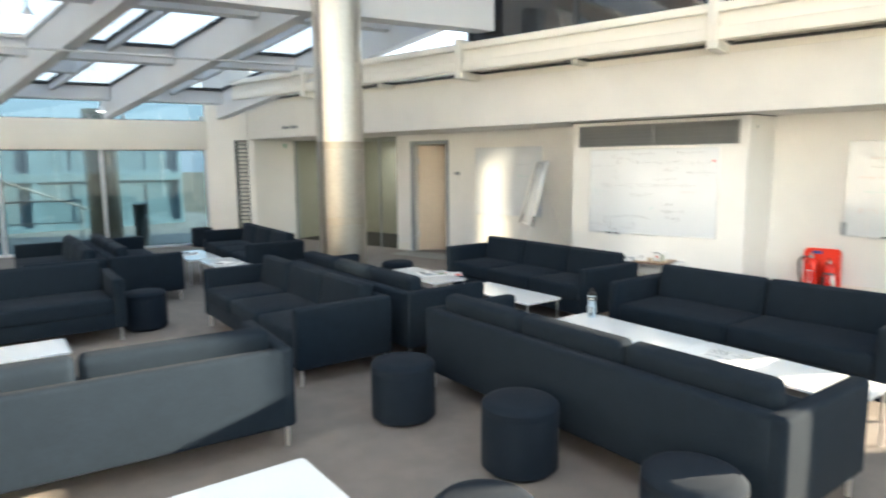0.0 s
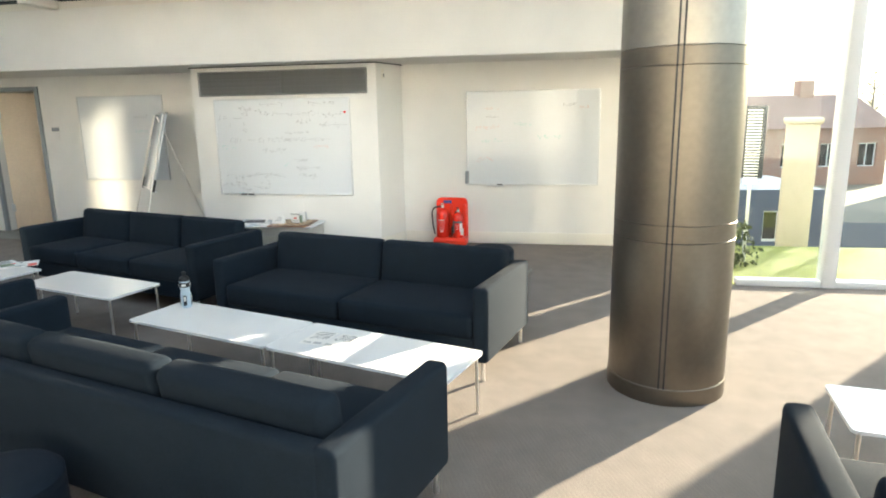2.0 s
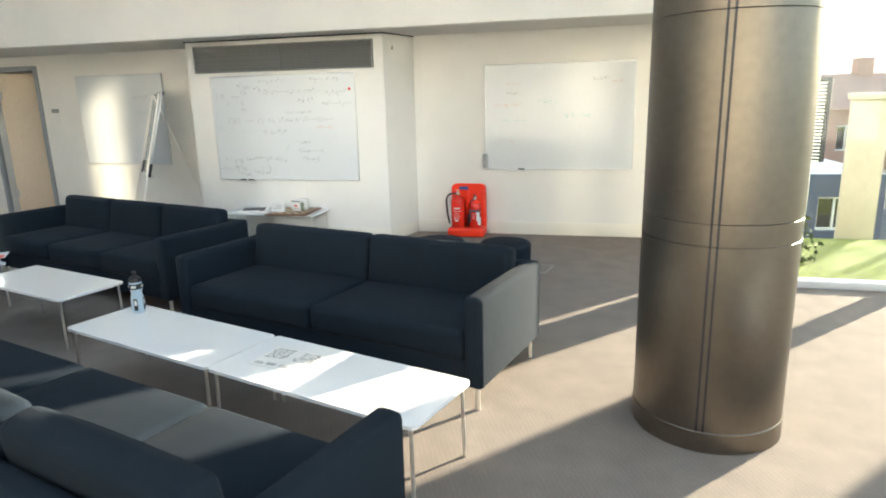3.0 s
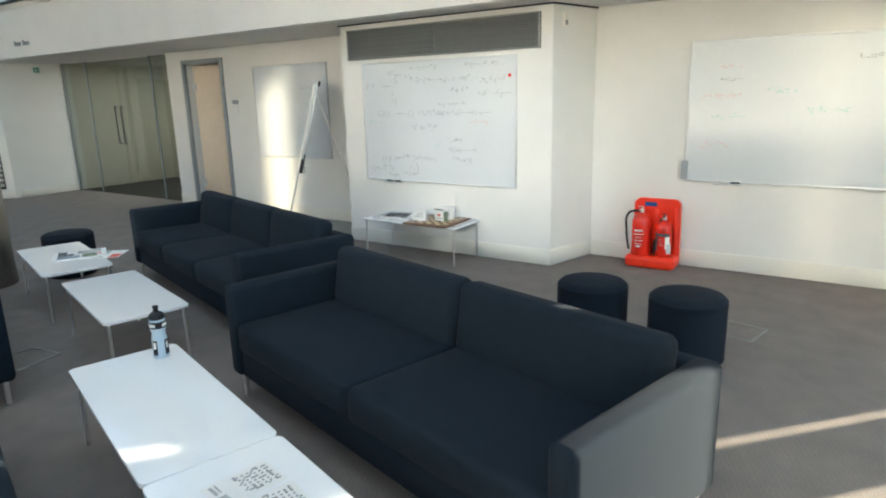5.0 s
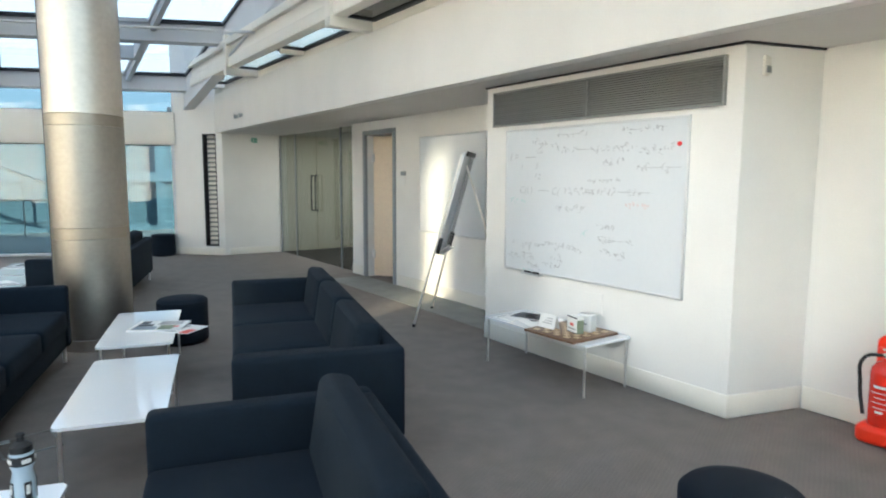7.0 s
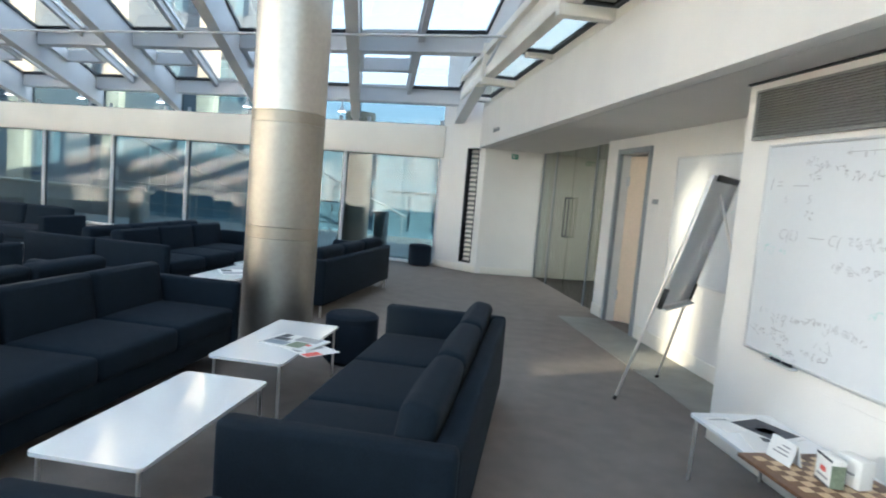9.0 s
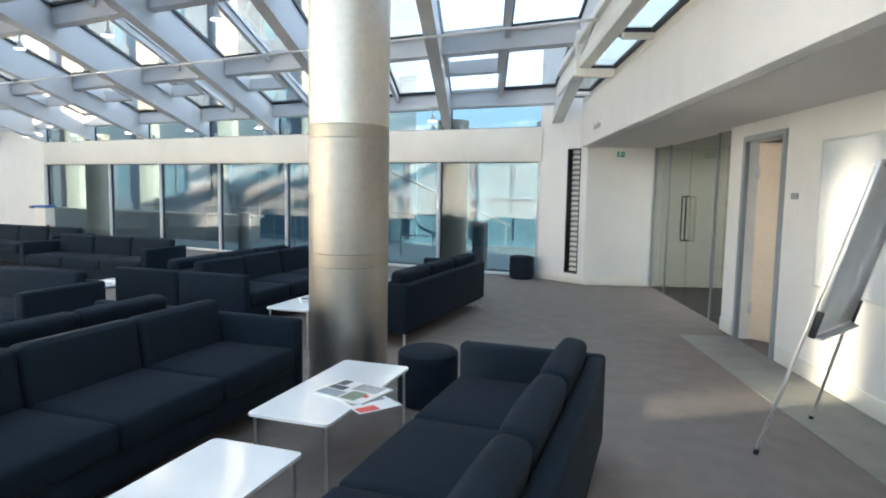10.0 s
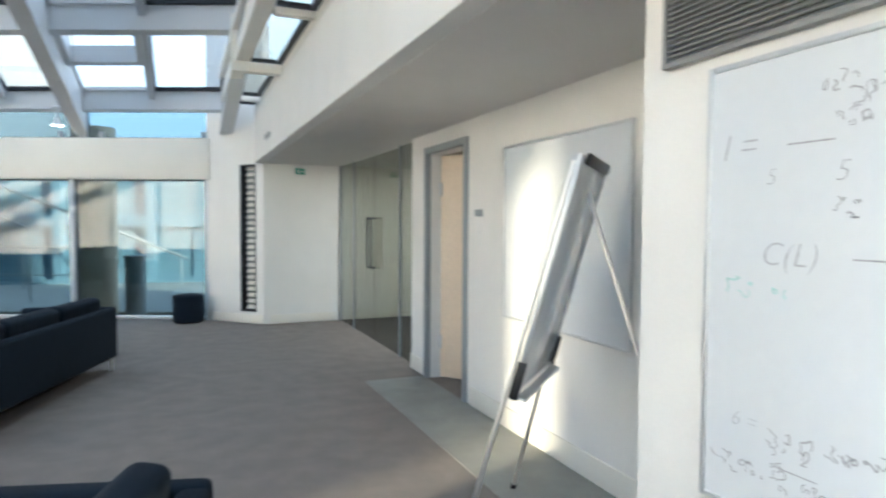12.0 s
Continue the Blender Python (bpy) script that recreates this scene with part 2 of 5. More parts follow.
# ---- mesh helpers ----
def cuboid(bm, lo, hi, bevel=0.0, seg=2, turn=None):
    """A box between two corners, edges rounded by bevel, turned about its middle."""
    mid = (Vector(lo) + Vector(hi)) / 2
    size = [max(abs(b - a), 1e-4) for a, b in zip(lo, hi)]
    made = bmesh.ops.create_cube(bm, size=1.0)["verts"]
    bmesh.ops.scale(bm, vec=size, verts=made)
    if bevel:
        edges = list({e for v in made for e in v.link_edges})
        got = bmesh.ops.bevel(bm, geom=edges, offset=min(bevel, min(size) * 0.49), segments=seg, profile=0.5, affect="EDGES")
        made = list({v for f in got["faces"] for v in f.verts} | {v for v in made if v.is_valid})
    m = Matrix.Translation(mid) @ (turn if turn else Matrix())
    bmesh.ops.transform(bm, matrix=m, verts=made)
    return made


def rod(bm, a, b, r, r2=None, seg=12):
    """A round bar from a to b."""
    a, b = Vector(a), Vector(b)
    d = b - a
    m = Matrix.Translation((a + b) / 2) @ d.to_track_quat("Z", "Y").to_matrix().to_4x4()
    return bmesh.ops.create_cone(bm, cap_ends=True, segments=seg, radius1=r, radius2=r if r2 is None else r2, depth=d.length, matrix=m)["verts"]


def lathe(bm, rings, seg=40, centre=(0, 0)):
    """A turned shape from (radius, height) rings, closed at both ends."""
    loops = []
    for r, z in rings:
        loops.append([bm.verts.new((centre[0] + r * math.cos(2 * math.pi * i / seg), centre[1] + r * math.sin(2 * math.pi * i / seg), z)) for i in range(seg)])
    for a, b in zip(loops, loops[1:]):
        for i in range(seg):
            bm.faces.new((a[i], a[(i + 1) % seg], b[(i + 1) % seg], b[i]))
    bm.faces.new(list(reversed(loops[0])))
    bm.faces.new(loops[-1])


def prism(bm, outline, z0, z1):
    """An upright prism on a plan outline."""
    lo = [bm.verts.new((x, y, z0)) for x, y in outline]
    hi = [bm.verts.new((x, y, z1)) for x, y in outline]
    n = len(outline)
    for i in range(n):
        bm.faces.new((lo[i], lo[(i + 1) % n], hi[(i + 1) % n], hi[i]))
    bm.faces.new(list(reversed(lo)))
    bm.faces.new(hi)
    bmesh.ops.recalc_face_normals(bm, faces=bm.faces)


def finish(name, bm, material, smooth=None):
    me = bpy.data.meshes.new(name)
    bm.to_mesh(me)
    bm.free()
    me.materials.append(material)
    if smooth is not None:
        me.shade_smooth()
        me.set_sharp_from_angle(angle=radians(smooth))
    return me


def part(name, bm, material, parent=None, label="", smooth=35):
    ob = new(name, finish(name, bm, material, smooth))
    ob.parent = parent
    if label:
        tagged(ob, label)
    return ob


def thing(name, label, category, group="", kind="", at=None):
    ob = new(name)
    ob.empty_display_size = 0.1
    if at is not None:
        ob.matrix_world = at
    return tagged(ob, label, category, group, kind)


def solid(name, bm, material, label, category="structure", kind="structure", at=None, smooth=30):
    ob = part(name, bm, material, None, label, smooth)
    if at is not None:
        ob.matrix_world = at
    return tagged(ob, label, category, "", kind)


def block(name, lo, hi, material, label, category="wall", bevel=0.0, at=None, kind="structure"):
    bm = bmesh.new()
    cuboid(bm, lo, hi, bevel)
    return solid(name, bm, material, label, category, kind, at)


def piece(name, me, parent, m):
    """A repeat of one mesh under a parent."""
    ob = new(name, me)
    ob.parent = parent
    ob.matrix_basis = m
    return ob


# plan: the long east wall runs along y; the glazed north wall is skewed to it
WALL_X, BOX_X, FASCIA_X, SOFFIT = 11.37, 10.62, 10.22, 2.27
GX, GY, GANG = 9.64, 13.07, -23.5
GLZ = pose(GX, GY, 0, 0, 0, GANG)          # local +x towards the wall, +y outdoors
GTAN = math.tan(radians(23.5))


def north(x):
    """y of the glazed wall at x."""
    return GY + GTAN * (GX - x)


SLOPE = 0.17


def roof_z(x, y):
    """Underside of the rafters."""
    return 2.67 + SLOPE * (north(x) - y)

# ---- structure ----
bm = bmesh.new()
prism(bm, [(-7, -8), (9.5, -8), (9.5, -1.3), (11.5, -1.3), (13.6, -1.3), (13.6, 12.3), (10.4, 12.35), (9.64, 13.12), (-7, north(-7) + 0.05)], -0.12, 0.0)
solid("floor", bm, M["carpet"], "grey-brown ribbed carpet across the whole lounge", "floor")
block("floor_strip", (10.79, 4.82, 0.0), (11.36, 8.68, 0.005), M["strip"], "pale worn mat strip along the wall in front of the door", "floor", kind="structure")

# east wall: far board wall with the door, glazed screen, box, near wall
W = M["wall"]
block("wall_east_door_side", (WALL_X, 4.82, 0), (WALL_X + 0.15, 7.73, SOFFIT), W, "off-white painted wall behind the easel")
block("wall_east_door_head", (WALL_X, 7.73, 2.14), (WALL_X + 0.15, 8.66, SOFFIT), W, "off-white painted strip above the door")
block("wall_east_pier", (WALL_X, 8.66, 0), (WALL_X + 0.15, 9.05, SOFFIT), W, "off-white painted pier between door and glass screen")
bm = bmesh.new()
prism(bm, [(BOX_X, 2.41), (11.2, 2.25), (WALL_X + 0.15, 2.25), (WALL_X + 0.15, 4.81), (BOX_X, 4.81)], 0, SOFFIT - 0.012)
solid("wall_east_box", bm, W, "off-white boxed-out wall that carries the large whiteboard", "wall")
block("wall_east_near", (11.2, -1.3, 0), (WALL_X + 0.15, 2.248, SOFFIT), W, "off-white painted wall behind the fire extinguishers")
block("wall_east_return_1", (9.76, -1.45, 0), (10.22, -1.3, 6.2), W, "white pier beside the tall window")
block("wall_east_return_2", (10.47, -1.45, 0), (WALL_X + 0.15, -1.3, 6.2), W, "white return wall beside the tall window")
bm = bmesh.new()
cuboid(bm, (10.22, -1.38, 0), (10.47, -1.37, 6.2))
solid("window_return_1", bm, M["glass"], "narrow glass slot in the return wall", "window", smooth=None).visible_shadow = False
bm = bmesh.new()
cuboid(bm, (9.532, -1.38, 0), (9.76, -1.37, 6.2))
solid("window_return_2", bm, M["glass"], "glass corner pane of the tall window", "window", smooth=None).visible_shadow = False
for nm, y0, y1, x in (("near", -1.29, 2.235, 11.2), ("door_side", 4.83, 7.66, WALL_X), ("pier", 8.73, 9.05, WALL_X)):
    block("baseboard_" + nm, (x - 0.014, y0, 0.004), (x, y1, 0.15), M["cream_steel"], "white painted skirting board", "baseboard", 0.004)
block("baseboard_box_front", (BOX_X - 0.012, 2.40, 0.004), (BOX_X, 4.81, 0.15), M["cream_steel"], "white painted skirting board", "baseboard", 0.004)
block("baseboard_box_side", (0, -0.012, 0.004), (0.588, 0, 0.15), M["cream_steel"], "white painted skirting board", "baseboard", 0.004, at=pose(BOX_X, 2.41, 0, 0, 0, math.degrees(math.atan2(-0.16, 0.58))))

# low ceiling over the aisle and its deep white fascia
block("ceiling_aisle", (FASCIA_X + 0.12, -1.3, SOFFIT), (13.6, 12.4, SOFFIT + 0.12), M["ceiling"], "white plaster ceiling over the aisle", "ceiling")
block("fascia", (FASCIA_X, -1.3, SOFFIT), (FASCIA_X + 0.12, 12.33, 2.97), W, "deep white plaster fascia above the aisle", "wall", 0.006)
block("roof_aisle", (FASCIA_X + 0.12, -1.3, 2.85), (13.6, 12.4, 2.97), M["ceiling"], "flat white roof slab over the aisle", "ceiling")
bm = bmesh.new()
prism(bm, [(BOX_X - 0.02, 2.40), (BOX_X, 2.39), (11.2, 2.235), (WALL_X, 2.25), (WALL_X, 4.82), (BOX_X - 0.02, 4.82)], SOFFIT - 0.012, SOFFIT)
solid("shadow_gap", bm, M["dark_frame"], "dark shadow gap above the boxed-out wall", "trim", smooth=None)

# the end wall past the glass screen and the slanted pier with the louvred slit
block("wall_end", (10.33, 12.3, 0), (11.56, 12.45, 3.0), W, "off-white end wall under the exit sign")
block("baseboard_end", (10.42, 12.286, 0.004), (11.38, 12.3, 0.13), M["cream_steel"], "white painted skirting board", "baseboard", 0.004)
pa = math.atan2(12.3 - 13.02, 10.33 - 9.62)
PIERM = pose(9.62, 13.02, 0, 0, 0, math.degrees(pa))
PL = math.hypot(10.33 - 9.62, 12.3 - 13.02)
for nm, x0, x1, z0, z1 in (("left", 0, 0.61, 0, 4.2), ("right", 0.88, PL, 0, 4.2), ("foot", 0.61, 0.88, 0, 0.17), ("head", 0.61, 0.88, 2.26, 4.2)):
    block("wall_pier_" + nm, (x0, 0, z0), (x1, 0.16, z1), W, "white painted slanted pier beside the glazing", "wall", at=PIERM)
block("baseboard_pier", (0.0, -0.012, 0.004), (PL - 0.01, 0, 0.13), M["cream_steel"], "white painted skirting board", "baseboard", 0.004, at=PIERM)
vent = thing("louvre_slit", "tall narrow dark slit with pale slats in the white pier", "vent", at=PIERM)
bm = bmesh.new()
cuboid(bm, (0.61, 0.12, 0.17), (0.88, 0.15, 2.26))
part("backing", bm, M["grille"], vent)
bm = bmesh.new()
for a, b in (((0.61, -0.006, 0.17), (0.625, 0.12, 2.26)), ((0.865, -0.006, 0.17), (0.88, 0.12, 2.26)), ((0.625, -0.006, 0.17), (0.865, 0.12, 0.185)), ((0.625, -0.006, 2.245), (0.865, 0.12, 2.26))):
    cuboid(bm, a, b)
part("frame", bm, M["dark_frame"], vent)
bm = bmesh.new()
cuboid(bm, (-0.09, -0.03, -0.006), (0.09, 0.03, 0.006), turn=Matrix.Rotation(radians(40), 4, "X"))
slat = finish("slat", bm, M["cream_steel"])
for i in range(24):
    piece("slat", slat, vent, pose(0.765, 0.065, 0.23 + i * 0.086))

# glazed north wall: sill, mullions, head beam, clerestory
for nm, x0, x1 in (("main", -14.4, 0.0),):
    block("beam_north", (x0, -0.12, 2.06), (x1 + 0.05, 0.14, 2.66), M["cream_steel"], "deep white head beam above the glazed wall", "beam", 0.008, at=GLZ)
block("wall_north_west", (-18.2, -0.1, 0), (-14.4, 0.15, 5.6), W, "white wall at the west end of the glazing", at=GLZ)
win = thing("window_north", "long floor-to-beam glazed wall with pale slim mullions", "window", kind="structure", at=GLZ)
bays = [0.0, -2.0, -3.75, -5.75, -7.75, -9.74, -11.66, -14.4]
for x0, x1 in zip(bays[1:], bays):
    bm = bmesh.new()
    cuboid(bm, (x0 + 0.03, 0.0, 0.05), (x1 - 0.03, 0.012, 2.04))
    p = part("pane", bm, M["glass_blue"], win, smooth=None)
    p.visible_shadow = False
for x in bays:
    bm = bmesh.new()
    cuboid(bm, (x - 0.03, -0.06, 0.0), (x + 0.03, 0.07, 2.06), 0.006)
    part("mullion", bm, M["white_steel"], win)
    bm = bmesh.new()
    cuboid(bm, (x + 0.031, -0.02, 0.05), (x + 0.045, 0.03, 2.05))
    part("gasket", bm, M["dark_frame"], win)
bm = bmesh.new()
cuboid(bm, (-14.4, -0.05, 0.0), (0, 0.06, 0.05), 0.006)
part("sill", bm, M["alu"], win)
bm = bmesh.new()
cuboid(bm, (-14.4, -0.045, 2.04), (0, 0.05, 2.06))
part("head_trim", bm, M["dark_frame"], win)
RAFX = [9.87 - 1.925 * i for i in range(9)]
cl = thing("clerestory_window", "strip of pale blue clerestory panes between the rafters", "window", kind="structure", at=GLZ)
gc = math.cos(radians(23.5))
for i, (xa, xb) in enumerate(zip(RAFX[1:], RAFX)):
    a, b = (xa - GX) / gc + 0.05, (xb - GX) / gc - 0.05
    bm = bmesh.new()
    cuboid(bm, (a, 0.02, 2.66), (b, 0.03, 3.08))
    part("pane", bm, M["glass_blue"], cl, smooth=None).visible_shadow = False
    bm = bmesh.new()
    for lo, hi in (((a, 0, 2.66), (a + 0.025, 0.05, 3.1)), ((b - 0.025, 0, 2.66), (b, 0.05, 3.1)), ((a, 0, 3.06), (b, 0.05, 3.1)), ((a, 0, 2.662), (b, 0.05, 2.68))):
        cuboid(bm, lo, hi)
    part("frame", bm, M["dark_frame"], cl)
    bm = bmesh.new()
    for cx in (a + 0.25, b - 0.25):
        cuboid(bm, (cx - 0.03, -0.06, 2.66), (cx + 0.03, 0.0, 2.76), 0.01)
    part("bracket", bm, M["grey_frame"], cl)

# sloping glass roof: rafters along the long wall, purlins along the glazing
SOUTH = 7.0                                  # how far the roof reaches south of the glazing, along y
roof = thing("glass_roof", "sloping glass roof on deep white rafters and purlins", "roof", kind="structure")


def slab_on_slope(bm, x0, x1, d0, d1, below, above):
    """A bar from offset d0 to d1 south of the glazing, following the slope."""
    vs = []
    for d in (d0, d1):
        for x in (x0, x1):
            y = north(x) - d
            z = 2.67 + SLOPE * d
            vs += [bm.verts.new((x, y, z + below)), bm.verts.new((x, y, z + above))]
    a, A, b, B, c, C, e, E2 = vs
    for f in ((a, b, e, c), (A, C, E2, B), (a, A, B, b), (c, e, E2, C), (a, c, C, A), (b, B, E2, e)):
        bm.faces.new(f)
    bmesh.ops.recalc_face_normals(bm, faces=bm.faces)


for x in RAFX:
    bm = bmesh.new()
    slab_on_slope(bm, x - 0.06, x + 0.06, 0.35, SOUTH, 0.02, 0.58)
    # tapered toe over the head beam
    lo, hi = [], []
    for sx in (-0.06, 0.06):
        xx = x + sx
        lo += [bm.verts.new((xx, north(xx) - d, z)) for d, z in ((0.35, roof_z(xx, north(xx) - 0.35) + 0.02), (0.0, 2.665), (0.0, 3.24), (0.35, roof_z(xx, north(xx) - 0.35) + 0.58))]
    a, b = lo[:4], lo[4:]
    bm.faces.new(a), bm.faces.new(b)
    for i in range(4):
        bm.faces.new((a[i], a[(i + 1) % 4], b[(i + 1) % 4], b[i]))
    bmesh.ops.recalc_face_normals(bm, faces=bm.faces)
    part("rafter", bm, M["white_steel"], roof, smooth=None)
    bm = bmesh.new()
    slab_on_slope(bm, x - 0.085, x + 0.085, 0.2, SOUTH, 0.0, 0.022)
    part("flange", bm, M["white_steel"], roof, smooth=None)
for i, (xa, xb) in enumerate(zip(RAFX[1:], RAFX)):
    x0, x1 = xa + 0.06, xb - 0.06
    for d in (0.28, 2.75, 5.2):
        bm = bmesh.new()
        slab_on_slope(bm, x0, x1, d, d + 0.14, 0.28, 0.58)
        part("purlin", bm, M["white_steel"], roof, smooth=None)
    xm = (x0 + x1) / 2
    bm = bmesh.new()
    slab_on_slope(bm, xm - 0.035, xm + 0.035, 0.42, SOUTH, 0.42, 0.58)
    part("glazing_bar", bm, M["white_steel"], roof, smooth=None)
    for xs, xe in ((x0, xm - 0.035), (xm + 0.035, x1)):
        for d0, d1 in ((0.42, 2.75), (2.89, 5.2), (5.34, SOUTH)):
            bm = bmesh.new()
            slab_on_slope(bm, xs + 0.02, xe - 0.02, d0 + 0.02, d1 - 0.02, 0.56, 0.57)
            part("pane", bm, M["glass_roof"], roof, smooth=None).visible_shadow = False
            bm = bmesh.new()
            for a, b, c, e in ((xs, xs + 0.03, d0, d1), (xe - 0.03, xe, d0, d1), (xs + 0.03, xe - 0.03, d0, d0 + 0.04), (xs + 0.03, xe - 0.03, d1 - 0.04, d1)):
                slab_on_slope(bm, a, b, c, e, 0.53, 0.58)
            part("sash", bm, M["dark_frame"] if (i + int(xs * 10)) % 2 else M["alu"], roof, smooth=None)
    # opening light with its own kerb in one half of the bay
    bm = bmesh.new()
    xs, xe = x0, xm - 0.035
    for a, b, c, e in ((xs, xs + 0.07, 1.75, 2.75), (xe - 0.07, xe, 1.75, 2.75), (xs + 0.07, xe - 0.07, 1.75, 1.85), (xs + 0.07, xe - 0.07, 2.62, 2.75)):
        slab_on_slope(bm, a, b, c, e, 0.36, 0.56)
    part("kerb", bm, M["white_steel"], roof, smooth=None)
bm = bmesh.new()
xl, xr = RAFX[-1], RAFX[0]
rod(bm, (xl, north(xl) - 4.3, 2.62 + SLOPE * 4.3), (xr, north(xr) - 4.3, 2.62 + SLOPE * 4.3), 0.018)
part("tie_rod", bm, M["white_steel"], roof)
# transverse beam where the glass roof ends
bm = bmesh.new()
d = SOUTH
prism(bm, [(9.84, north(9.84) - d), (9.84, north(9.84) - d - 0.3), (-7, north(-7) - d - 0.3), (-7, north(-7) - d)], 3.58, 4.6)
solid("beam_cross", bm, M["white_steel"], "deep white cross beam at the top of the glass roof", "beam", smooth=None)
# carried above the ceiling, unseen, to keep low sun off the glass roof
bm = bmesh.new()
prism(bm, [(9.86, north(9.86) - d), (9.86, north(9.86) - d - 0.12), (-7, north(-7) - d - 0.12), (-7, north(-7) - d)], 4.6, 8.0)
solid("wall_upper_north", bm, W, "white upper wall above the cross beam, raised unseen to shade the roof", "wall", smooth=None)

# gallery edge: rail, brackets, glass strip, upper windows
RX0, RX1 = 9.78, 9.92
bm = bmesh.new()
gr_ = thing("gallery_rail", "cream steel channel along the gallery edge", "beam", kind="structure")
cuboid(bm, (RX0, -1.3, 3.06), (RX1, 12.2, 3.2), 0.008)
part("lower_flange", bm, M["cream_steel"], gr_)
bm = bmesh.new()
cuboid(bm, (RX0 + 0.03, -1.3, 3.2), (RX1, 12.2, 3.36), 0.004)
part("web", bm, M["cream_steel"], gr_)
bm = bmesh.new()
cuboid(bm, (RX0 - 0.03, -1.3, 3.36), (RX1 + 0.02, 12.2, 3.46), 0.01)
part("upper_flange", bm, M["cream_steel"], gr_)
bmb = bmesh.new()
cuboid(bmb, (RX0 - 0.04, -0.06, 2.96), (FASCIA_X, 0.06, 3.06), 0.006)
cuboid(bmb, (RX0 - 0.04, -0.06, 3.06), (RX1 + 0.04, 0.06, 3.52), 0.006)
big = finish("gallery_bracket", bmb, M["cream_steel"], 30)
bmb = bmesh.new()
cuboid(bmb, (RX1, -0.04, 3.0), (FASCIA_X, 0.04, 3.06), 0.004)
small = finish("gallery_stay", bmb, M["cream_steel"], 30)
for i, y in enumerate((-0.95, 2.66, 6.27, 9.88)):
    ob = new("gallery_bracket", big)
    ob.matrix_world = pose(0, y, 0)
    tagged(ob, "cream steel bracket from the fascia to the gallery rail", "bracket", "gallery brackets")
    ob = new("gallery_stay", small)
    ob.matrix_world = pose(0, y + 1.8, 0)
    tagged(ob, "slim cream steel stay under the gallery glass", "bracket", "gallery stays")
gs = thing("gallery_glass", "strip of glass panes in dark frames along the gallery edge", "window", kind="structure")
ys = [-0.9, 0.85, 2.62, 4.46, 6.23, 8.07, 9.84, 11.6, 12.25]
for y0, y1 in zip(ys, ys[1:]):
    bm = bmesh.new()
    cuboid(bm, (RX1, y0 + 0.1, 3.065), (FASCIA_X, y1 - 0.06, 3.075))
    part("pane", bm, M["glass_green"] if y0 > 5 else M["glass_dark"], gs, smooth=None).visible_shadow = False
    bm = bmesh.new()
    for a, b in (((RX1, y0 + 0.06, 3.05), (FASCIA_X, y0 + 0.16, 3.085)), ((RX1, y1 - 0.09, 3.05), (FASCIA_X, y1 - 0.05, 3.085)), ((FASCIA_X - 0.05, y0 + 0.16, 3.05), (FASCIA_X, y1 - 0.09, 3.085))):
        cuboid(bm, a, b)
    part("frame", bm, M["dark_frame"], gs)
# raised on this stretch to keep stray sun off the gallery stays
block("gallery_sun_stop", (FASCIA_X, -1.3, 2.97), (FASCIA_X + 0.1, 6.22, 3.24), M["cream_steel"], "low kerb behind the gallery glass", "trim")
block("gallery_kerb_2", (FASCIA_X, 6.22, 2.97), (FASCIA_X + 0.1, 12.3, 3.1), M["cream_steel"], "low kerb behind the gallery glass", "trim")
ug = thing("window_gallery", "dark upper-floor glazing above the gallery rail", "window", kind="structure")
for y0, y1 in ((-1.3, 0.85), (0.85, 2.66), (2.66, 4.46), (4.46, 6.2)):
    bm = bmesh.new()
    cuboid(bm, (9.95, y0 + 0.03, 3.46), (9.97, y1 - 0.03, 6.2))
    part("pane", bm, M["glass_dark"], ug, smooth=None)
    bm = bmesh.new()
    cuboid(bm, (9.925, y1 - 0.03, 3.46), (9.99, y1 + 0.03, 6.2))
    part("mullion", bm, M["dark_frame"], ug)
# taller than the room so that its unseen top shades the roof
block("wall_upper_east", (9.99, -1.3, 3.2), (10.1, 6.23, 10.5), W, "wall backing the gallery glazing, raised unseen to shade the roof")
# unseen block added so that low sun misses the rafters
block("wall_upper_sun_block", (10.1, 6.13, 3.1), (22.0, 6.23, 7.3), M["brick_buff"], "unseen wall north of the gallery, added to shade the glass roof")

# unseen closing walls and high ceiling, tall east window
# south glazing added out of view to let in more daylight
sw = thing("window_south", "unseen window wall at the south end, added for more daylight", "window", kind="structure")
for i in range(6):
    bm = bmesh.new()
    cuboid(bm, (-7 + i * 2.75, -8.08, 0.06), (-4.33 + i * 2.75, -8.07, 6.1))
    part("pane", bm, M["glass"], sw, smooth=None).visible_shadow = False
    bm = bmesh.new()
    cuboid(bm, (-4.33 + i * 2.75, -8.14, 0), (-4.25 + i * 2.75, -8.0, 6.2))
    part("mullion", bm, M["white_steel"], sw)
# unseen west wall; its slots are placed to cut the added beams to shape
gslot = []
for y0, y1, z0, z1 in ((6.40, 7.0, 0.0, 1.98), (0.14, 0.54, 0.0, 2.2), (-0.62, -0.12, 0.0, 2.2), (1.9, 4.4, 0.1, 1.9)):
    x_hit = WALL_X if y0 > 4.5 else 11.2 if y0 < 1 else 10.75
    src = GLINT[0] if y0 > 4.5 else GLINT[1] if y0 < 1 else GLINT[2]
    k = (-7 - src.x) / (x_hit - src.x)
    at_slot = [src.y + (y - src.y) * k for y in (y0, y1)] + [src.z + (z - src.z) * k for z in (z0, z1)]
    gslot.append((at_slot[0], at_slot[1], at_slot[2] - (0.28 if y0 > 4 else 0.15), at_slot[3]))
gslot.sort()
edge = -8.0
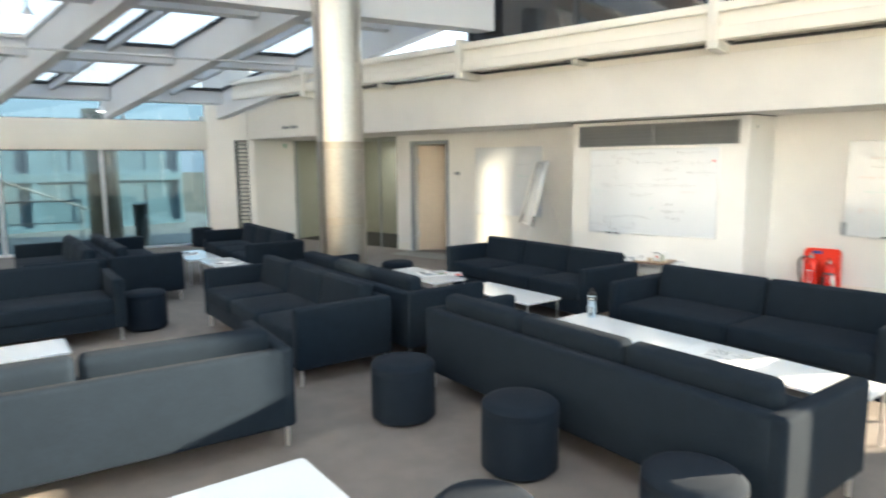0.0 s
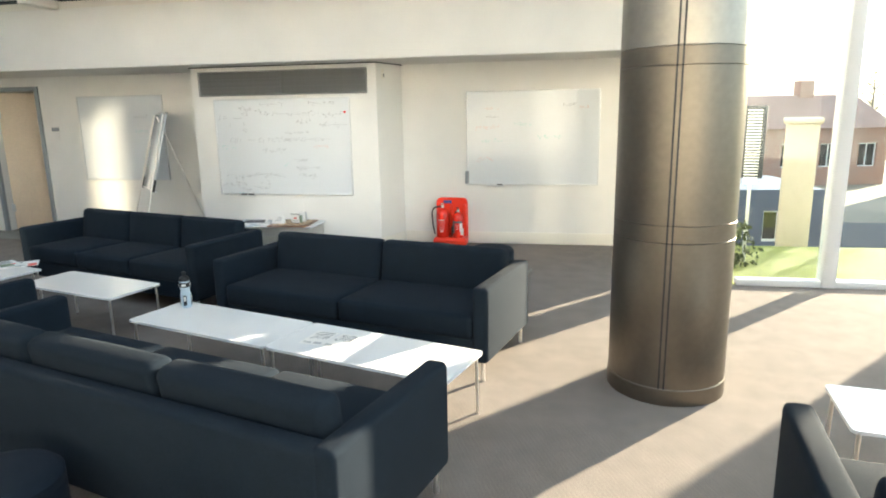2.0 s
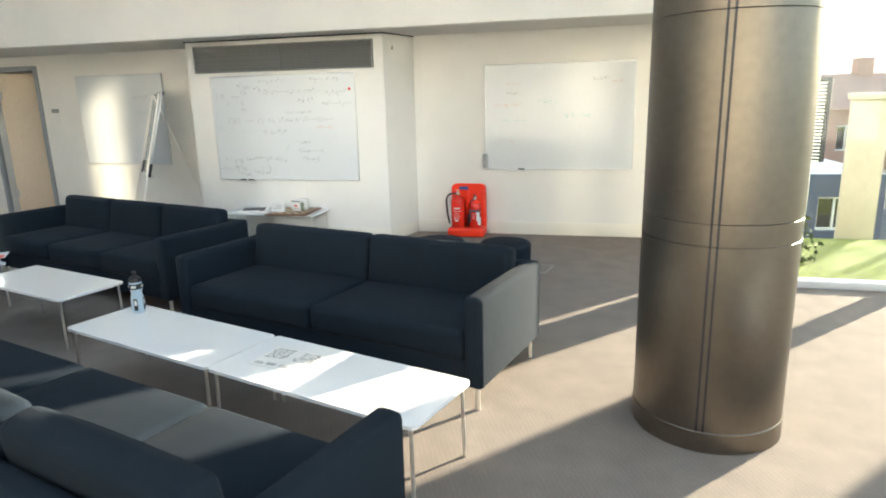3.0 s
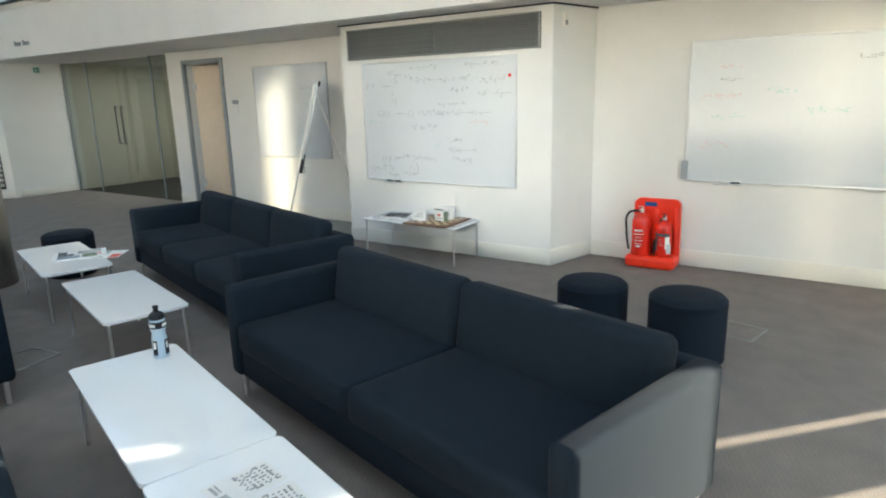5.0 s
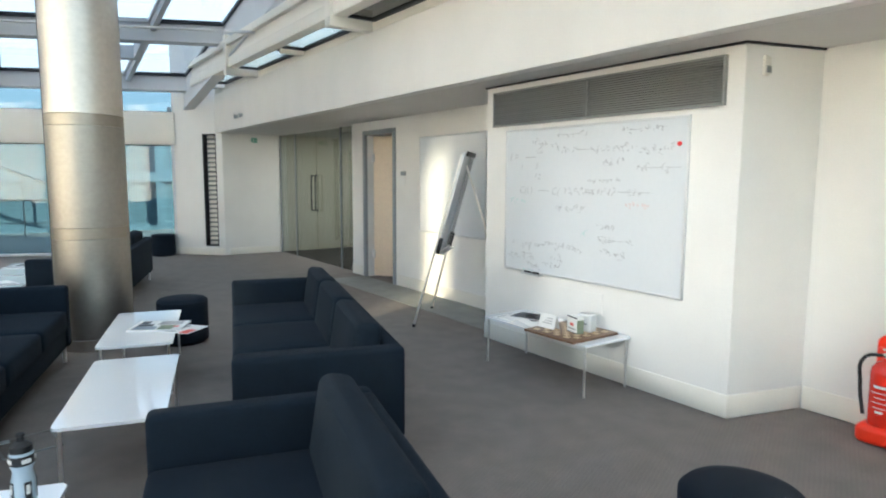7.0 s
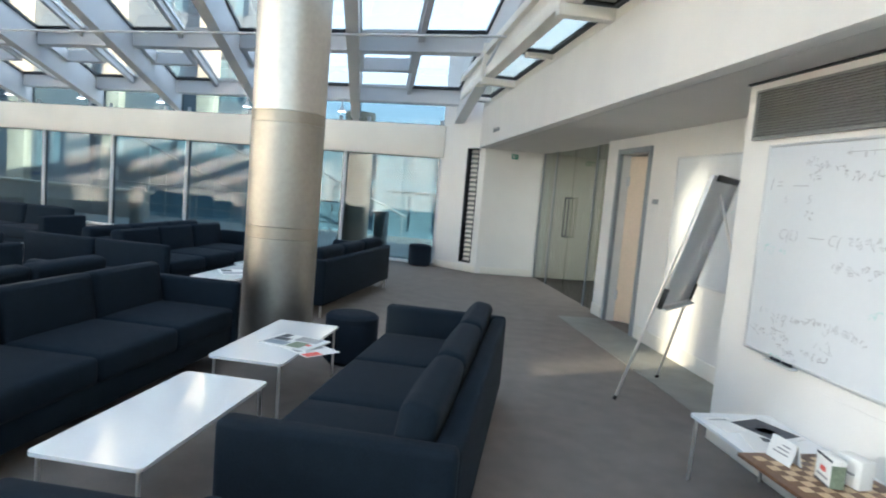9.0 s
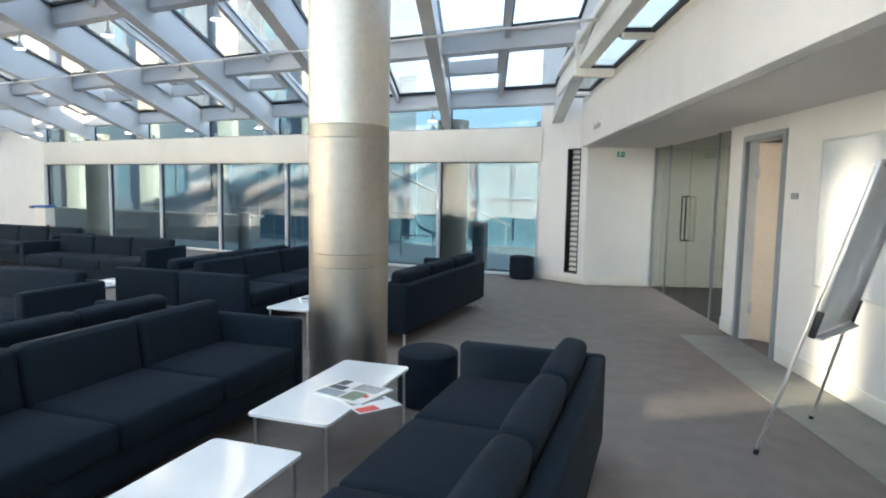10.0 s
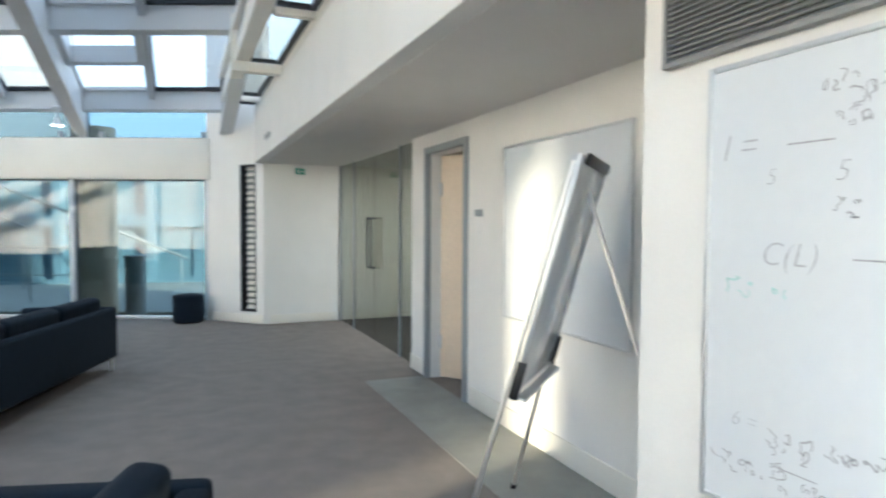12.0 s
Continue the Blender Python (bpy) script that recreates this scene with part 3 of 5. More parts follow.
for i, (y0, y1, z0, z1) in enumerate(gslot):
    block("wall_west_%d" % (i + 1), (-7.15, edge, 0), (-7, y0, 6.2), W, "unseen white west wall that masks the added beams")
    block("wall_west_foot_%d" % (i + 1), (-7.15, y0, 0), (-7, y1, z0), W, "unseen white wall under a slot that shapes a beam")
    block("wall_west_head_%d" % (i + 1), (-7.15, y0, z1), (-7, y1, 6.2), W, "unseen white wall over a slot that shapes a beam")
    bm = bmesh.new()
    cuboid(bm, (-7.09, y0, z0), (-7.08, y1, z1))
    pn = solid("beam_slot_%d" % (i + 1), bm, M["glass"] if i > 1 else M["glass_dimmer"], "unseen pane in a slot added to shape a beam", "window", smooth=None)
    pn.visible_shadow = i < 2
    # wedge that slants the top of the patch on the far board wall
    if i == 3:
        bm = bmesh.new()
        tri = [(y1, z1), (y0, z1), (y1, z1 - 0.24)]
        va, vb = ([bm.verts.new((x, y, z)) for y, z in tri] for x in (-7.14, -7.01))
        bm.faces.new(va), bm.faces.new(vb)
        for k in range(3):
            bm.faces.new((va[k], va[(k + 1) % 3], vb[(k + 1) % 3], vb[k]))
        bmesh.ops.recalc_face_normals(bm, faces=bm.faces)
        solid("wall_west_gusset", bm, W, "unseen wedge added to slant the top of a beam", "wall", smooth=None)
    edge = y1
block("wall_west_5", (-7.15, edge, 0), (-7, 20.3, 6.2), W, "unseen white west wall that masks the added beams")
# unseen ceiling bands, with rooflights added between them to brighten the room
ceil = bmesh.new()
fill_rooflights = thing("rooflight", "row of unseen flat rooflights added to brighten the room", "window", kind="structure")
y = -8.0
while y < 13.5:
    x1 = min(9.95, GX - (y + SOUTH + 0.3 - GY) / GTAN) if y > 5.4 else 9.95
    cuboid(ceil, (-7, y, 6.2), (x1, y + 0.9, 6.35))
    bm = bmesh.new()
    cuboid(bm, (-7, y + 0.9, 6.28), (x1, y + 2.4, 6.29))
    part("pane", bm, M["glass_roof"], fill_rooflights, smooth=None).visible_shadow = False
    y += 2.4
solid("ceiling", ceil, M["ceiling"], "unseen high white ceiling over the south part of the lounge", "ceiling", smooth=None)
ew = thing("window_east", "tall sunlit window wall with broad white mullions", "window", kind="structure")
ymull = [-2.25, -3.68, -4.16, -6.0, -8.0]
block("wall_east_window_pier", (9.45, -4.1, 0), (9.59, -3.74, 6.2), W, "white pier between the tall windows")
for y1, y0 in ((-1.33, -2.25), (-2.25, -3.68), (-4.16, -6.0), (-6.0, -8.0)):
    for z0, z1 in ((0.06, 3.6), (3.68, 6.1)):
        bm = bmesh.new()
        cuboid(bm, (9.52, y0 + 0.05, z0), (9.532, y1 - 0.05, z1))
        part("pane", bm, M["glass"], ew, smooth=None).visible_shadow = False
for y in ymull:
    bm = bmesh.new()
    cuboid(bm, (9.44, y - 0.06, 0), (9.6, y + 0.06, 6.2), 0.012)
    part("mullion", bm, M["white_steel"], ew)
for z0, z1 in ((0, 0.06), (3.6, 3.68), (6.1, 6.2)):
    bm = bmesh.new()
    cuboid(bm, (9.46, -8, z0), (9.58, -1.45, z1), 0.006)
    part("rail", bm, M["white_steel"], ew)

# glass screen to the lobby, with double doors
scr = thing("door_2", "frameless glass screen with double glass doors and long dark handles", "door", kind="structure")
for y0, y1 in ((9.05, 9.55), (11.5, 12.28)):
    bm = bmesh.new()
    cuboid(bm, (11.42, y0 + 0.005, 0.01), (11.434, y1 - 0.005, SOFFIT - 0.01))
    part("side_pane", bm, M["glass_green"], scr, smooth=None).visible_shadow = False
for y, half in ((9.06, 0.02), (9.565, 0.009), (11.49, 0.009), (12.27, 0.02)):
    bm = bmesh.new()
    cuboid(bm, (11.41, y - half, 0), (11.445, y + half, SOFFIT), 0.003)
    part("post", bm, M["grey_frame"], scr)
for y0, y1, hy in ((9.58, 10.53, 10.45), (10.54, 11.48, 10.62)):
    bm = bmesh.new()
    cuboid(bm, (11.42, y0, 0.012), (11.432, y1, SOFFIT - 0.02))
    leaf = part("leaf", bm, M["glass_green"], scr, smooth=None)
    leaf.visible_shadow = False
    bm = bmesh.new()
    pts = [(11.41, hy, 0.9), (11.36, hy, 0.9), (11.36, hy, 1.5), (11.41, hy, 1.5)]
    for a, b in zip(pts, pts[1:]):
        rod(bm, a, b, 0.012)
    part("handle", bm, M["dark_frame"], leaf, "long dark steel pull handle")
block("floor_lobby", (11.46, 9.0, 0.0), (13.4, 12.3, 0.006), mat("lobby_mat", (0.06, 0.055, 0.05), 0.95, grain=0.2, scale=150, bump=0.3), "dark entrance mat in the lobby", "floor")
# fill light and panel added to brighten the lobby behind the glass
lamp = new("lobby_fill", bpy.data.lights.new("lobby_fill", "AREA"))
lamp.data.shape, lamp.data.size, lamp.data.size_y, lamp.data.energy, lamp.data.color = "RECTANGLE", 1.0, 0.3, 3.6, (1.0, 0.9, 0.75)
lamp.matrix_world = pose(12.5, 10.6, 2.23)
block("lobby_fill_panel", (12.0, 10.45, 2.235), (13.0, 10.75, 2.27), M["label_white"], "flat white panel added with the lobby's fill light", "lamp", 0.004, kind="")
block("wall_lobby_east", (13.4, 9.0, 0), (13.6, 12.4, SOFFIT), M["lobby_door"], "cream lobby wall")
block("wall_lobby_south", (11.52, 8.85, 0), (13.4, 9.0, SOFFIT), M["lobby_door"], "cream lobby side wall")
block("wall_lobby_north", (11.56, 12.3, 0), (13.4, 12.45, SOFFIT), M["lobby_door"], "cream lobby end wall")

# timber door ajar in its grey frame
dr = thing("door_1", "cream veneered door standing ajar in a grey metal frame", "door", kind="structure")
for lo, hi in (((7.73, 0), (7.79, 2.14)), ((8.60, 0), (8.66, 2.14)), ((7.79, 2.08), (8.60, 2.14))):
    bm = bmesh.new()
    cuboid(bm, (11.345, *lo), (11.395, *hi), 0.004)
    part("frame", bm, M["grey_frame"], dr)
    bm = bmesh.new()
    cuboid(bm, (11.395, *lo), (11.53, *hi))
    part("lining", bm, W, dr, "white painted door lining")
bm = bmesh.new()
cuboid(bm, (-0.02, -0.8, 0.01), (0.02, 0.0, 2.07), 0.003)
leaf = part("leaf", bm, M["door"], dr, "cream veneered door leaf")
leaf.matrix_basis = pose(11.5, 8.59, 0, 0, 0, 38)
bm = bmesh.new()
cuboid(bm, (11.47, 8.55, 0.28), (11.49, 8.61, 0.40), 0.004)
cuboid(bm, (11.47, 8.55, 1.7), (11.49, 8.61, 1.82), 0.004)
part("hinge", bm, M["alu"], dr)
block("wall_corridor_back", (13.2, 7.4, 0), (13.35, 8.85, SOFFIT), W, "plain wall of the room behind the door")
block("wall_corridor_side", (11.52, 7.3, 0), (13.35, 7.42, SOFFIT), W, "plain side wall of the room behind the door")


# ---- columns ----
def column(x, y, r, height, label, clad=("steel", "steel_lap", "steel_upper")):
    col = thing("column", label, "column", "steel-clad columns", at=pose(x, y, 0))
    bm = bmesh.new()
    lathe(bm, [(r + 0.004, 0.0), (r + 0.004, 0.096), (r + 0.001, 0.1)], 64)
    part("shoe", bm, M["shoe" if clad[0] == "steel" else clad[0]], col)
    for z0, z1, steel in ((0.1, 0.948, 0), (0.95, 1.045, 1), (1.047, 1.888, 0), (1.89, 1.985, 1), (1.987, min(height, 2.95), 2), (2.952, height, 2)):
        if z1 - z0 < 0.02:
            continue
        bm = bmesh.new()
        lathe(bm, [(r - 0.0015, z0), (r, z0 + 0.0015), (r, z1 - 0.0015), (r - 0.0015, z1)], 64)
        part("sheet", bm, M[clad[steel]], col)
    for s in (-0.014, 0.014):
        bm = bmesh.new()
        cuboid(bm, (-r - 0.003, s - 0.005, 0.1), (-r + 0.01, s + 0.005, height))
        part("seam", bm, M["dark_frame"], col, "dark joint line")
    return col


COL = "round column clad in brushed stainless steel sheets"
# darker sheets carry this column's backlit shade
c = column(7.07, -0.435, 0.34, 6.2, COL + " near the tall window", ("steel_backlit", "steel_backlit", "steel"))
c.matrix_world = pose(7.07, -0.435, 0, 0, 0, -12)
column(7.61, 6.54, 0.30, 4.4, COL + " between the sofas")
for s in (2.0, 13.0):
    px, py = GX - math.cos(radians(23.5)) * s + 0.399 * 0.55, GY + math.sin(radians(23.5)) * s + 0.917 * 0.55
    column(px, py, 0.31, 2.9, "round metal-clad column just outside the glazing, coloured by warm reflected light", ("warm_lit",) * 3)


# ---- sofas ----
def sofa(width, seats, label):
    """Boxy sofa, front towards local -y."""
    D = 0.85
    so = thing("sofa", label, "sofa", "navy sofas")
    h, f = width / 2, M["fabric"]
    bm = bmesh.new()
    cuboid(bm, (-h + 0.1, -D / 2 + 0.02, 0.13), (h - 0.1, D / 2 - 0.09, 0.28), 0.012)
    part("base", bm, f, so)
    for sx in (-1, 1):
        bm = bmesh.new()
        a, b = sorted((sx * h, sx * (h - 0.105)))
        cuboid(bm, (a, -D / 2, 0.13), (b, D / 2 - 0.005, 0.62), 0.028, 3)
        part("arm", bm, f, so)
    bm = bmesh.new()
    cuboid(bm, (-h + 0.06, D / 2 - 0.1, 0.13), (h - 0.06, D / 2, 0.615), 0.028, 3)
    part("backrest", bm, f, so)
    w = (width - 0.21) / seats
    for i in range(seats):
        x0 = -h + 0.105 + i * w
        bm = bmesh.new()
        vs = cuboid(bm, (x0 + 0.004, -D / 2 + 0.0, 0.272), (x0 + w - 0.004, D / 2 - 0.1, 0.43), 0.035, 3)
        bmesh.ops.subdivide_edges(bm, edges=[e for e in bm.edges if e.calc_length() > 0.3], cuts=5, use_grid_fill=True)
        for v in bm.verts:
            if v.co.z > 0.42:
                u = (v.co.x - x0) / w * 2 - 1
                t = (v.co.y + 0.05) / 0.36
                v.co.z += 0.014 * max(0, 1 - u * u) * max(0, 1 - t * t)
        part("seat_cushion", bm, f, so)
        bm = bmesh.new()
        cuboid(bm, (x0 + 0.006, -0.07, -0.17), (x0 + w - 0.006, 0.07, 0.17), 0.045, 4)
        bmesh.ops.subdivide_edges(bm, edges=[e for e in bm.edges if e.calc_length() > 0.2], cuts=4, use_grid_fill=True)
        for v in bm.verts:
            if v.co.y < -0.06:
                u = (v.co.x - x0) / w * 2 - 1
                v.co.y -= 0.012 * max(0, 1 - u * u)
        p = part("back_cushion", bm, f, so)
        p.matrix_basis = pose(0, D / 2 - 0.185, 0.555, -9, 0, 0)
    for sx in (-1, 1):
        for sy in (-1, 1):
            bm = bmesh.new()
            rod(bm, (sx * (h - 0.05), sy * (D / 2 - 0.05), 0.0), (sx * (h - 0.05), sy * (D / 2 - 0.05), 0.135), 0.014)
            part("leg", bm, M["chrome"], so, "chrome leg")
    return so


two = sofa(2.23, 2, "navy wool two-seat sofa on chrome legs beside the coffee tables")
three = sofa(2.45, 3, "navy wool three-seat sofa on chrome legs in the lounge")
EAST, WEST = 75.0, -105.0            # rz for sofas that face east / west, rows turned 15 degrees
two.matrix_world = pose(7.555, 1.62, 0, 0, 0, WEST + 0.5)
longest = sofa(2.68, 3, "long navy wool three-seat sofa with its back to the round stools")
longest.matrix_world = pose(5.684, 2.085, 0, 0, 0, EAST - 0.5)
three.matrix_world = pose(8.60, 4.29, 0, 0, 0, WEST - 1)
for proto, x, y, a, label in (
    (three, 6.665, 5.0, EAST, "navy wool three-seat sofa beside the steel column"),
    (three, 5.72, 5.28, WEST, "navy wool three-seat sofa back to back with another"),
    (two, 3.45, 4.19, 161.0, "navy wool two-seat sofa with its sunlit back to the stools"),
    (two, 3.9, 7.38, -15.0, "navy wool two-seat sofa facing the pair of coffee tables"),
    (three, 6.13, 9.31, EAST, "navy wool three-seat sofa near the glazed wall"),
    (three, 5.30, 9.53, WEST, "navy wool three-seat sofa back to back near the glazed wall"),
    (three, 7.90, 9.0, WEST - 3, "navy wool three-seat sofa beyond the steel column"),
    (three, 2.8, 11.1, -15.0, "navy wool three-seat sofa in front of the glazed wall"),
    (three, 0.1, 13.0, -15.0, "navy wool three-seat sofa at the far end of the glazing"),
    (two, 0.9, 8.2, EAST, "navy wool two-seat sofa in the far group"),
    (two, 4.98, -1.64, 82.0, "navy wool two-seat sofa in the sun by the tall window"),
):
    ob = copy_thing(proto, pose(x, y, 0, 0, 0, a))
    tagged(ob, label)


# ---- stools ----
def stool(label):
    st = thing("stool", label, "stool", "round navy stools")
    r = 0.215
    bm = bmesh.new()
    lathe(bm, [(r - 0.02, 0.012), (r, 0.03), (r, 0.335), (r - 0.001, 0.338)], 40)
    part("drum", bm, M["fabric_stool"], st)
    bm = bmesh.new()
    lathe(bm, [(r - 0.001, 0.338), (r, 0.342), (r, 0.375), (r - 0.02, 0.395), (r - 0.06, 0.404), (0.02, 0.41)], 40)
    part("seat", bm, M["fabric_stool"], st)
    bm = bmesh.new()
    lathe(bm, [(r - 0.03, 0.0), (r - 0.02, 0.013)], 32)
    part("foot_ring", bm, M["black"], st)
    return st


st0 = stool("round navy felt stool standing on the carpet")
st0.matrix_world = pose(5.09, 3.22, 0)
for x, y, label in (
    (4.955, 2.225, "round navy felt stool behind the long sofa"),
    (4.69, 1.21, "round navy felt stool at the end of the long sofa"),
    (9.10, 1.44, "round navy felt stool near the fire extinguishers"),
    (9.10, 0.87, "round navy felt stool on the open carpet"),
    (8.31, 1.57, "round navy felt stool close behind the sofa"),
    (8.26, 6.19, "round navy felt stool between column and sofa"),
    (5.2, 7.0, "round navy felt stool beside the two-seat sofa"),
    (3.95, 1.76, "round navy felt stool beside a white table"),
    (8.35, 10.75, "round navy felt stool beyond the far sofa"),
    (9.35, 12.9, "round navy felt stool in the corner by the glazing"),
):
    tagged(copy_thing(st0, pose(x, y, 0, 0, 0, x * 50)), label)


# ---- coffee tables ----
def table(label, length=1.10, width=0.47, height=0.37):
    """Low table, long side along local y."""
    tb = thing("coffee_table", label, "coffee table", "white coffee tables")
    bm = bmesh.new()
    n, r = 6, 0.03
    out = []
    for cx, cy, a0 in ((1, 1, 0), (-1, 1, 90), (-1, -1, 180), (1, -1, 270)):
        for i in range(n + 1):
            a = radians(a0 + 90 * i / n)
            out.append((cx * (width / 2 - r) + r * math.cos(a), cy * (length / 2 - r) + r * math.sin(a)))
    prism(bm, out, height - 0.016, height)
    part("tabletop", bm, M["table"], tb)
    bm = bmesh.new()
    cuboid(bm, (-width / 2 + 0.05, -length / 2 + 0.05, height - 0.034), (width / 2 - 0.05, length / 2 - 0.05, height - 0.017))
    part("apron", bm, M["table_edge"], tb)
    for sx in (-1, 1):
        for sy in (-1, 1):
            bm = bmesh.new()
            rod(bm, (sx * (width / 2 - 0.025), sy * (length / 2 - 0.03), 0.0), (sx * (width / 2 - 0.03), sy * (length / 2 - 0.035), height - 0.016), 0.009)
            part("leg", bm, M["chrome"], tb, "thin chrome leg")
    return tb


TB = "low white coffee table on chrome legs"
t0 = table(TB + " with newspapers")
t0.matrix_world = pose(7.805, 5.337, 0, 0, 0, -14.8)
for x, y, a, label in (
    (7.497, 3.95, -14.9, TB + ", bare top"),
    (3.38, 5.71, 75.0, TB + " before the two-seat sofa"),
    (3.18, 5.22, 75.0, TB + " beside its twin"),
    (3.216, 2.588, 75.0, TB + " near the entrance side"),
    (6.92, 8.16, -15.0, TB + " beyond the column"),
    (7.12, 9.33, -15.0, TB + " near the far sofa"),
    (4.22, 8.98, -15.0, TB + " in the far group"),
    (6.0, -1.55, -8.0, TB + ", sunlit by the window"),
):
    tagged(copy_thing(t0, pose(x, y, 0, 0, 0, a)), label)
long_table = table(TB + " with a drinks bottle", 1.175)
long_table.matrix_world = pose(6.773, 2.384, 0, 0, 0, -16.4)
tagged(copy_thing(long_table, pose(6.44, 1.252, 0, 0, 0, -16.4)), TB + " with crosswords")


# ---- whiteboards ----
def scrawl(bm, rng, x, y, z, size):
    """One handwritten sign: a thin ribbon along a short wandering line."""
    n = rng.randint(3, 5)
    p = [y + size * rng.uniform(-0.3, 0.3), z + size * rng.uniform(-0.4, 0.4)]
    ang = rng.uniform(0, 6.3)
    w = rng.uniform(0.0012, 0.0021)
    last = None
    for i in range(n * 2):
        step = size * rng.uniform(0.12, 0.3)
        q = [p[0] + step * math.cos(ang), p[1] + step * math.sin(ang)]
        q[0] = min(max(q[0], y - 0.45 * size), y + 0.45 * size)
        q[1] = min(max(q[1], z - 0.55 * size), z + 0.55 * size)
        nx, nz = -math.sin(ang) * w, math.cos(ang) * w
        a = [bm.verts.new((x, p[0] + nx, p[1] + nz)), bm.verts.new((x, p[0] - nx, p[1] - nz)), bm.verts.new((x, q[0] - nx, q[1] - nz)), bm.verts.new((x, q[0] + nx, q[1] + nz))]
        bm.faces.new(a)
        p = q
        ang += rng.choice((0.7, -0.7, 1.2, 0.3, -1.6))


def whiteboard(x, y_hi, y_lo, z0, z1, label, rows, coloured, seed):
    """Board on a wall that faces -x; along runs from y_hi down to y_lo."""
    rng = random.Random(seed)
    wb = thing("whiteboard", label, "whiteboard", "wall whiteboards")
    bm = bmesh.new()
    cuboid(bm, (x - 0.016, y_lo + 0.012, z0 + 0.012), (x, y_hi - 0.012, z1 - 0.012))
    part("surface", bm, M["board"], wb)
    bm = bmesh.new()
    for a, b in (((x - 0.022, y_lo, z0), (x, y_lo + 0.016, z1)), ((x - 0.022, y_hi - 0.016, z0), (x, y_hi, z1)), ((x - 0.022, y_lo + 0.016, z0), (x, y_hi - 0.016, z0 + 0.016)), ((x - 0.022, y_lo + 0.016, z1 - 0.016), (x, y_hi - 0.016, z1))):
        cuboid(bm, a, b, 0.003)
    part("frame", bm, M["alu"], wb)
    for which, ink, rws in (("writing", "ink", rows),) + tuple(("writing", c, r) for c, r in coloured):
        bm = bmesh.new()
        for along, up, length, size in rws:
            p = along
            while p < along + length:
                if rng.random() < 0.9:
                    scrawl(bm, rng, x - 0.0172, y_hi - p, z0 + up, size * rng.choice((0.55, 0.7, 0.8, 1.0)))
                    scrawl(bm, rng, x - 0.0172, y_hi - p - size * 0.25, z0 + up + size * rng.uniform(-0.3, 0.3), size * rng.choice((0.4, 0.6, 0.8)))
                if rng.random() < 0.06:
                    cuboid(bm, (x - 0.0173, y_hi - p - size * 2.2, z0 + up - 0.0014), (x - 0.0172, y_hi - p, z0 + up + 0.0014))
                    p += size * 2
                p += size * rng.uniform(0.45, 0.75)
        tagged(part(which, bm, M[ink], wb, "faded marker strokes", smooth=None), kind="stuff")
    return wb


def tray(wb, x, y, z, pens=2):
    bm = bmesh.new()
    cuboid(bm, (x - 0.07, y - 0.11, z - 0.012), (x - 0.02, y + 0.11, z), 0.003)
    tr = part("pen_tray", bm, M["alu"], wb)
    for i in range(pens):
        bm = bmesh.new()
        rod(bm, (x - 0.045, y - 0.09 + i * 0.1, z + 0.009), (x - 0.045, y - 0.02 + i * 0.1, z + 0.009), 0.008)
        part("marker", bm, M["black"], tr)


wb = whiteboard(BOX_X - 0.002, 4.525, 2.745, 0.69, 1.878, "large whiteboard covered in faded formulas on the boxed-out wall",
    [(0.62, 1.12, 0.3, 0.05), (1.25, 1.12, 0.35, 0.05), (0.41, 1.05, 0.10, 0.05), (0.34, 1.0, 0.10, 0.05), (0.36, 1.08, 0.06, 0.05), (0.55, 1.05, 0.08, 0.04), (0.62, 1.0, 0.3, 0.05), (0.98, 1.0, 0.34, 0.055), (1.4, 0.98, 0.26, 0.06),
     (0.38, 0.80, 0.08, 0.05), (1.1, 0.9, 0.16, 0.06), (1.4, 0.86, 0.28, 0.05), (0.70, 0.69, 0.80, 0.055), (0.95, 0.77, 0.3, 0.03), (0.6, 0.56, 0.34, 0.06), (1.06, 0.43, 0.18, 0.05),
     (1.06, 0.34, 0.32, 0.055), (1.1, 0.24, 0.22, 0.05), (0.22, 0.22, 0.1, 0.07), (0.24, 0.16, 0.1, 0.05), (0.38, 0.25, 0.5, 0.055), (0.6, 0.16, 0.1, 0.07), (0.06, 0.13, 0.3, 0.05), (0.3, 0.06, 0.18, 0.05), (0.5, 0.09, 0.18, 0.06)],
    [("ink_green", [(0.1, 0.6, 0.14, 0.05), (0.9, 0.37, 0.06, 0.05), (0.25, 0.02, 0.1, 0.03)]), ("ink_red", [(1.3, 0.6, 0.2, 0.04)])], 3)
tray(wb, BOX_X, 4.15, 0.69)


def board_sign(board, text, x, y, z, size, ink):
    """Handwritten sign set in the built-in font, flat on a board that faces -x."""
    cv = bpy.data.curves.new("writing", "FONT")
    cv.body, cv.size, cv.extrude, cv.offset, cv.shear = text, size, 0.0003, -0.0016, 0.25
    tmp = new("writing_curve", cv)
    me = bpy.data.meshes.new_from_object(tmp.evaluated_get(bpy.context.evaluated_depsgraph_get()))
    bpy.data.objects.remove(tmp)
    me.materials.clear()
    me.materials.append(M[ink])
    ob = new("writing", me)
    ob.parent = board
    ob.matrix_basis = pose(x - 0.0176, y, z, 90, 0, -90)
    tagged(ob, "faded marker strokes", kind="stuff")


for text, along, up, size in (("I =", 0.05, 0.93, 0.10), ("C(L)", 0.18, 0.66, 0.085), ("C(", 0.56, 0.655, 0.085), ("5", 0.19, 0.86, 0.06), ("5", 0.37, 0.86, 0.07), ("6 =", 0.10, 0.23, 0.06)):
    board_sign(wb, text, BOX_X - 0.002, 4.525 - along, 0.69 + up, size, "ink_pale")
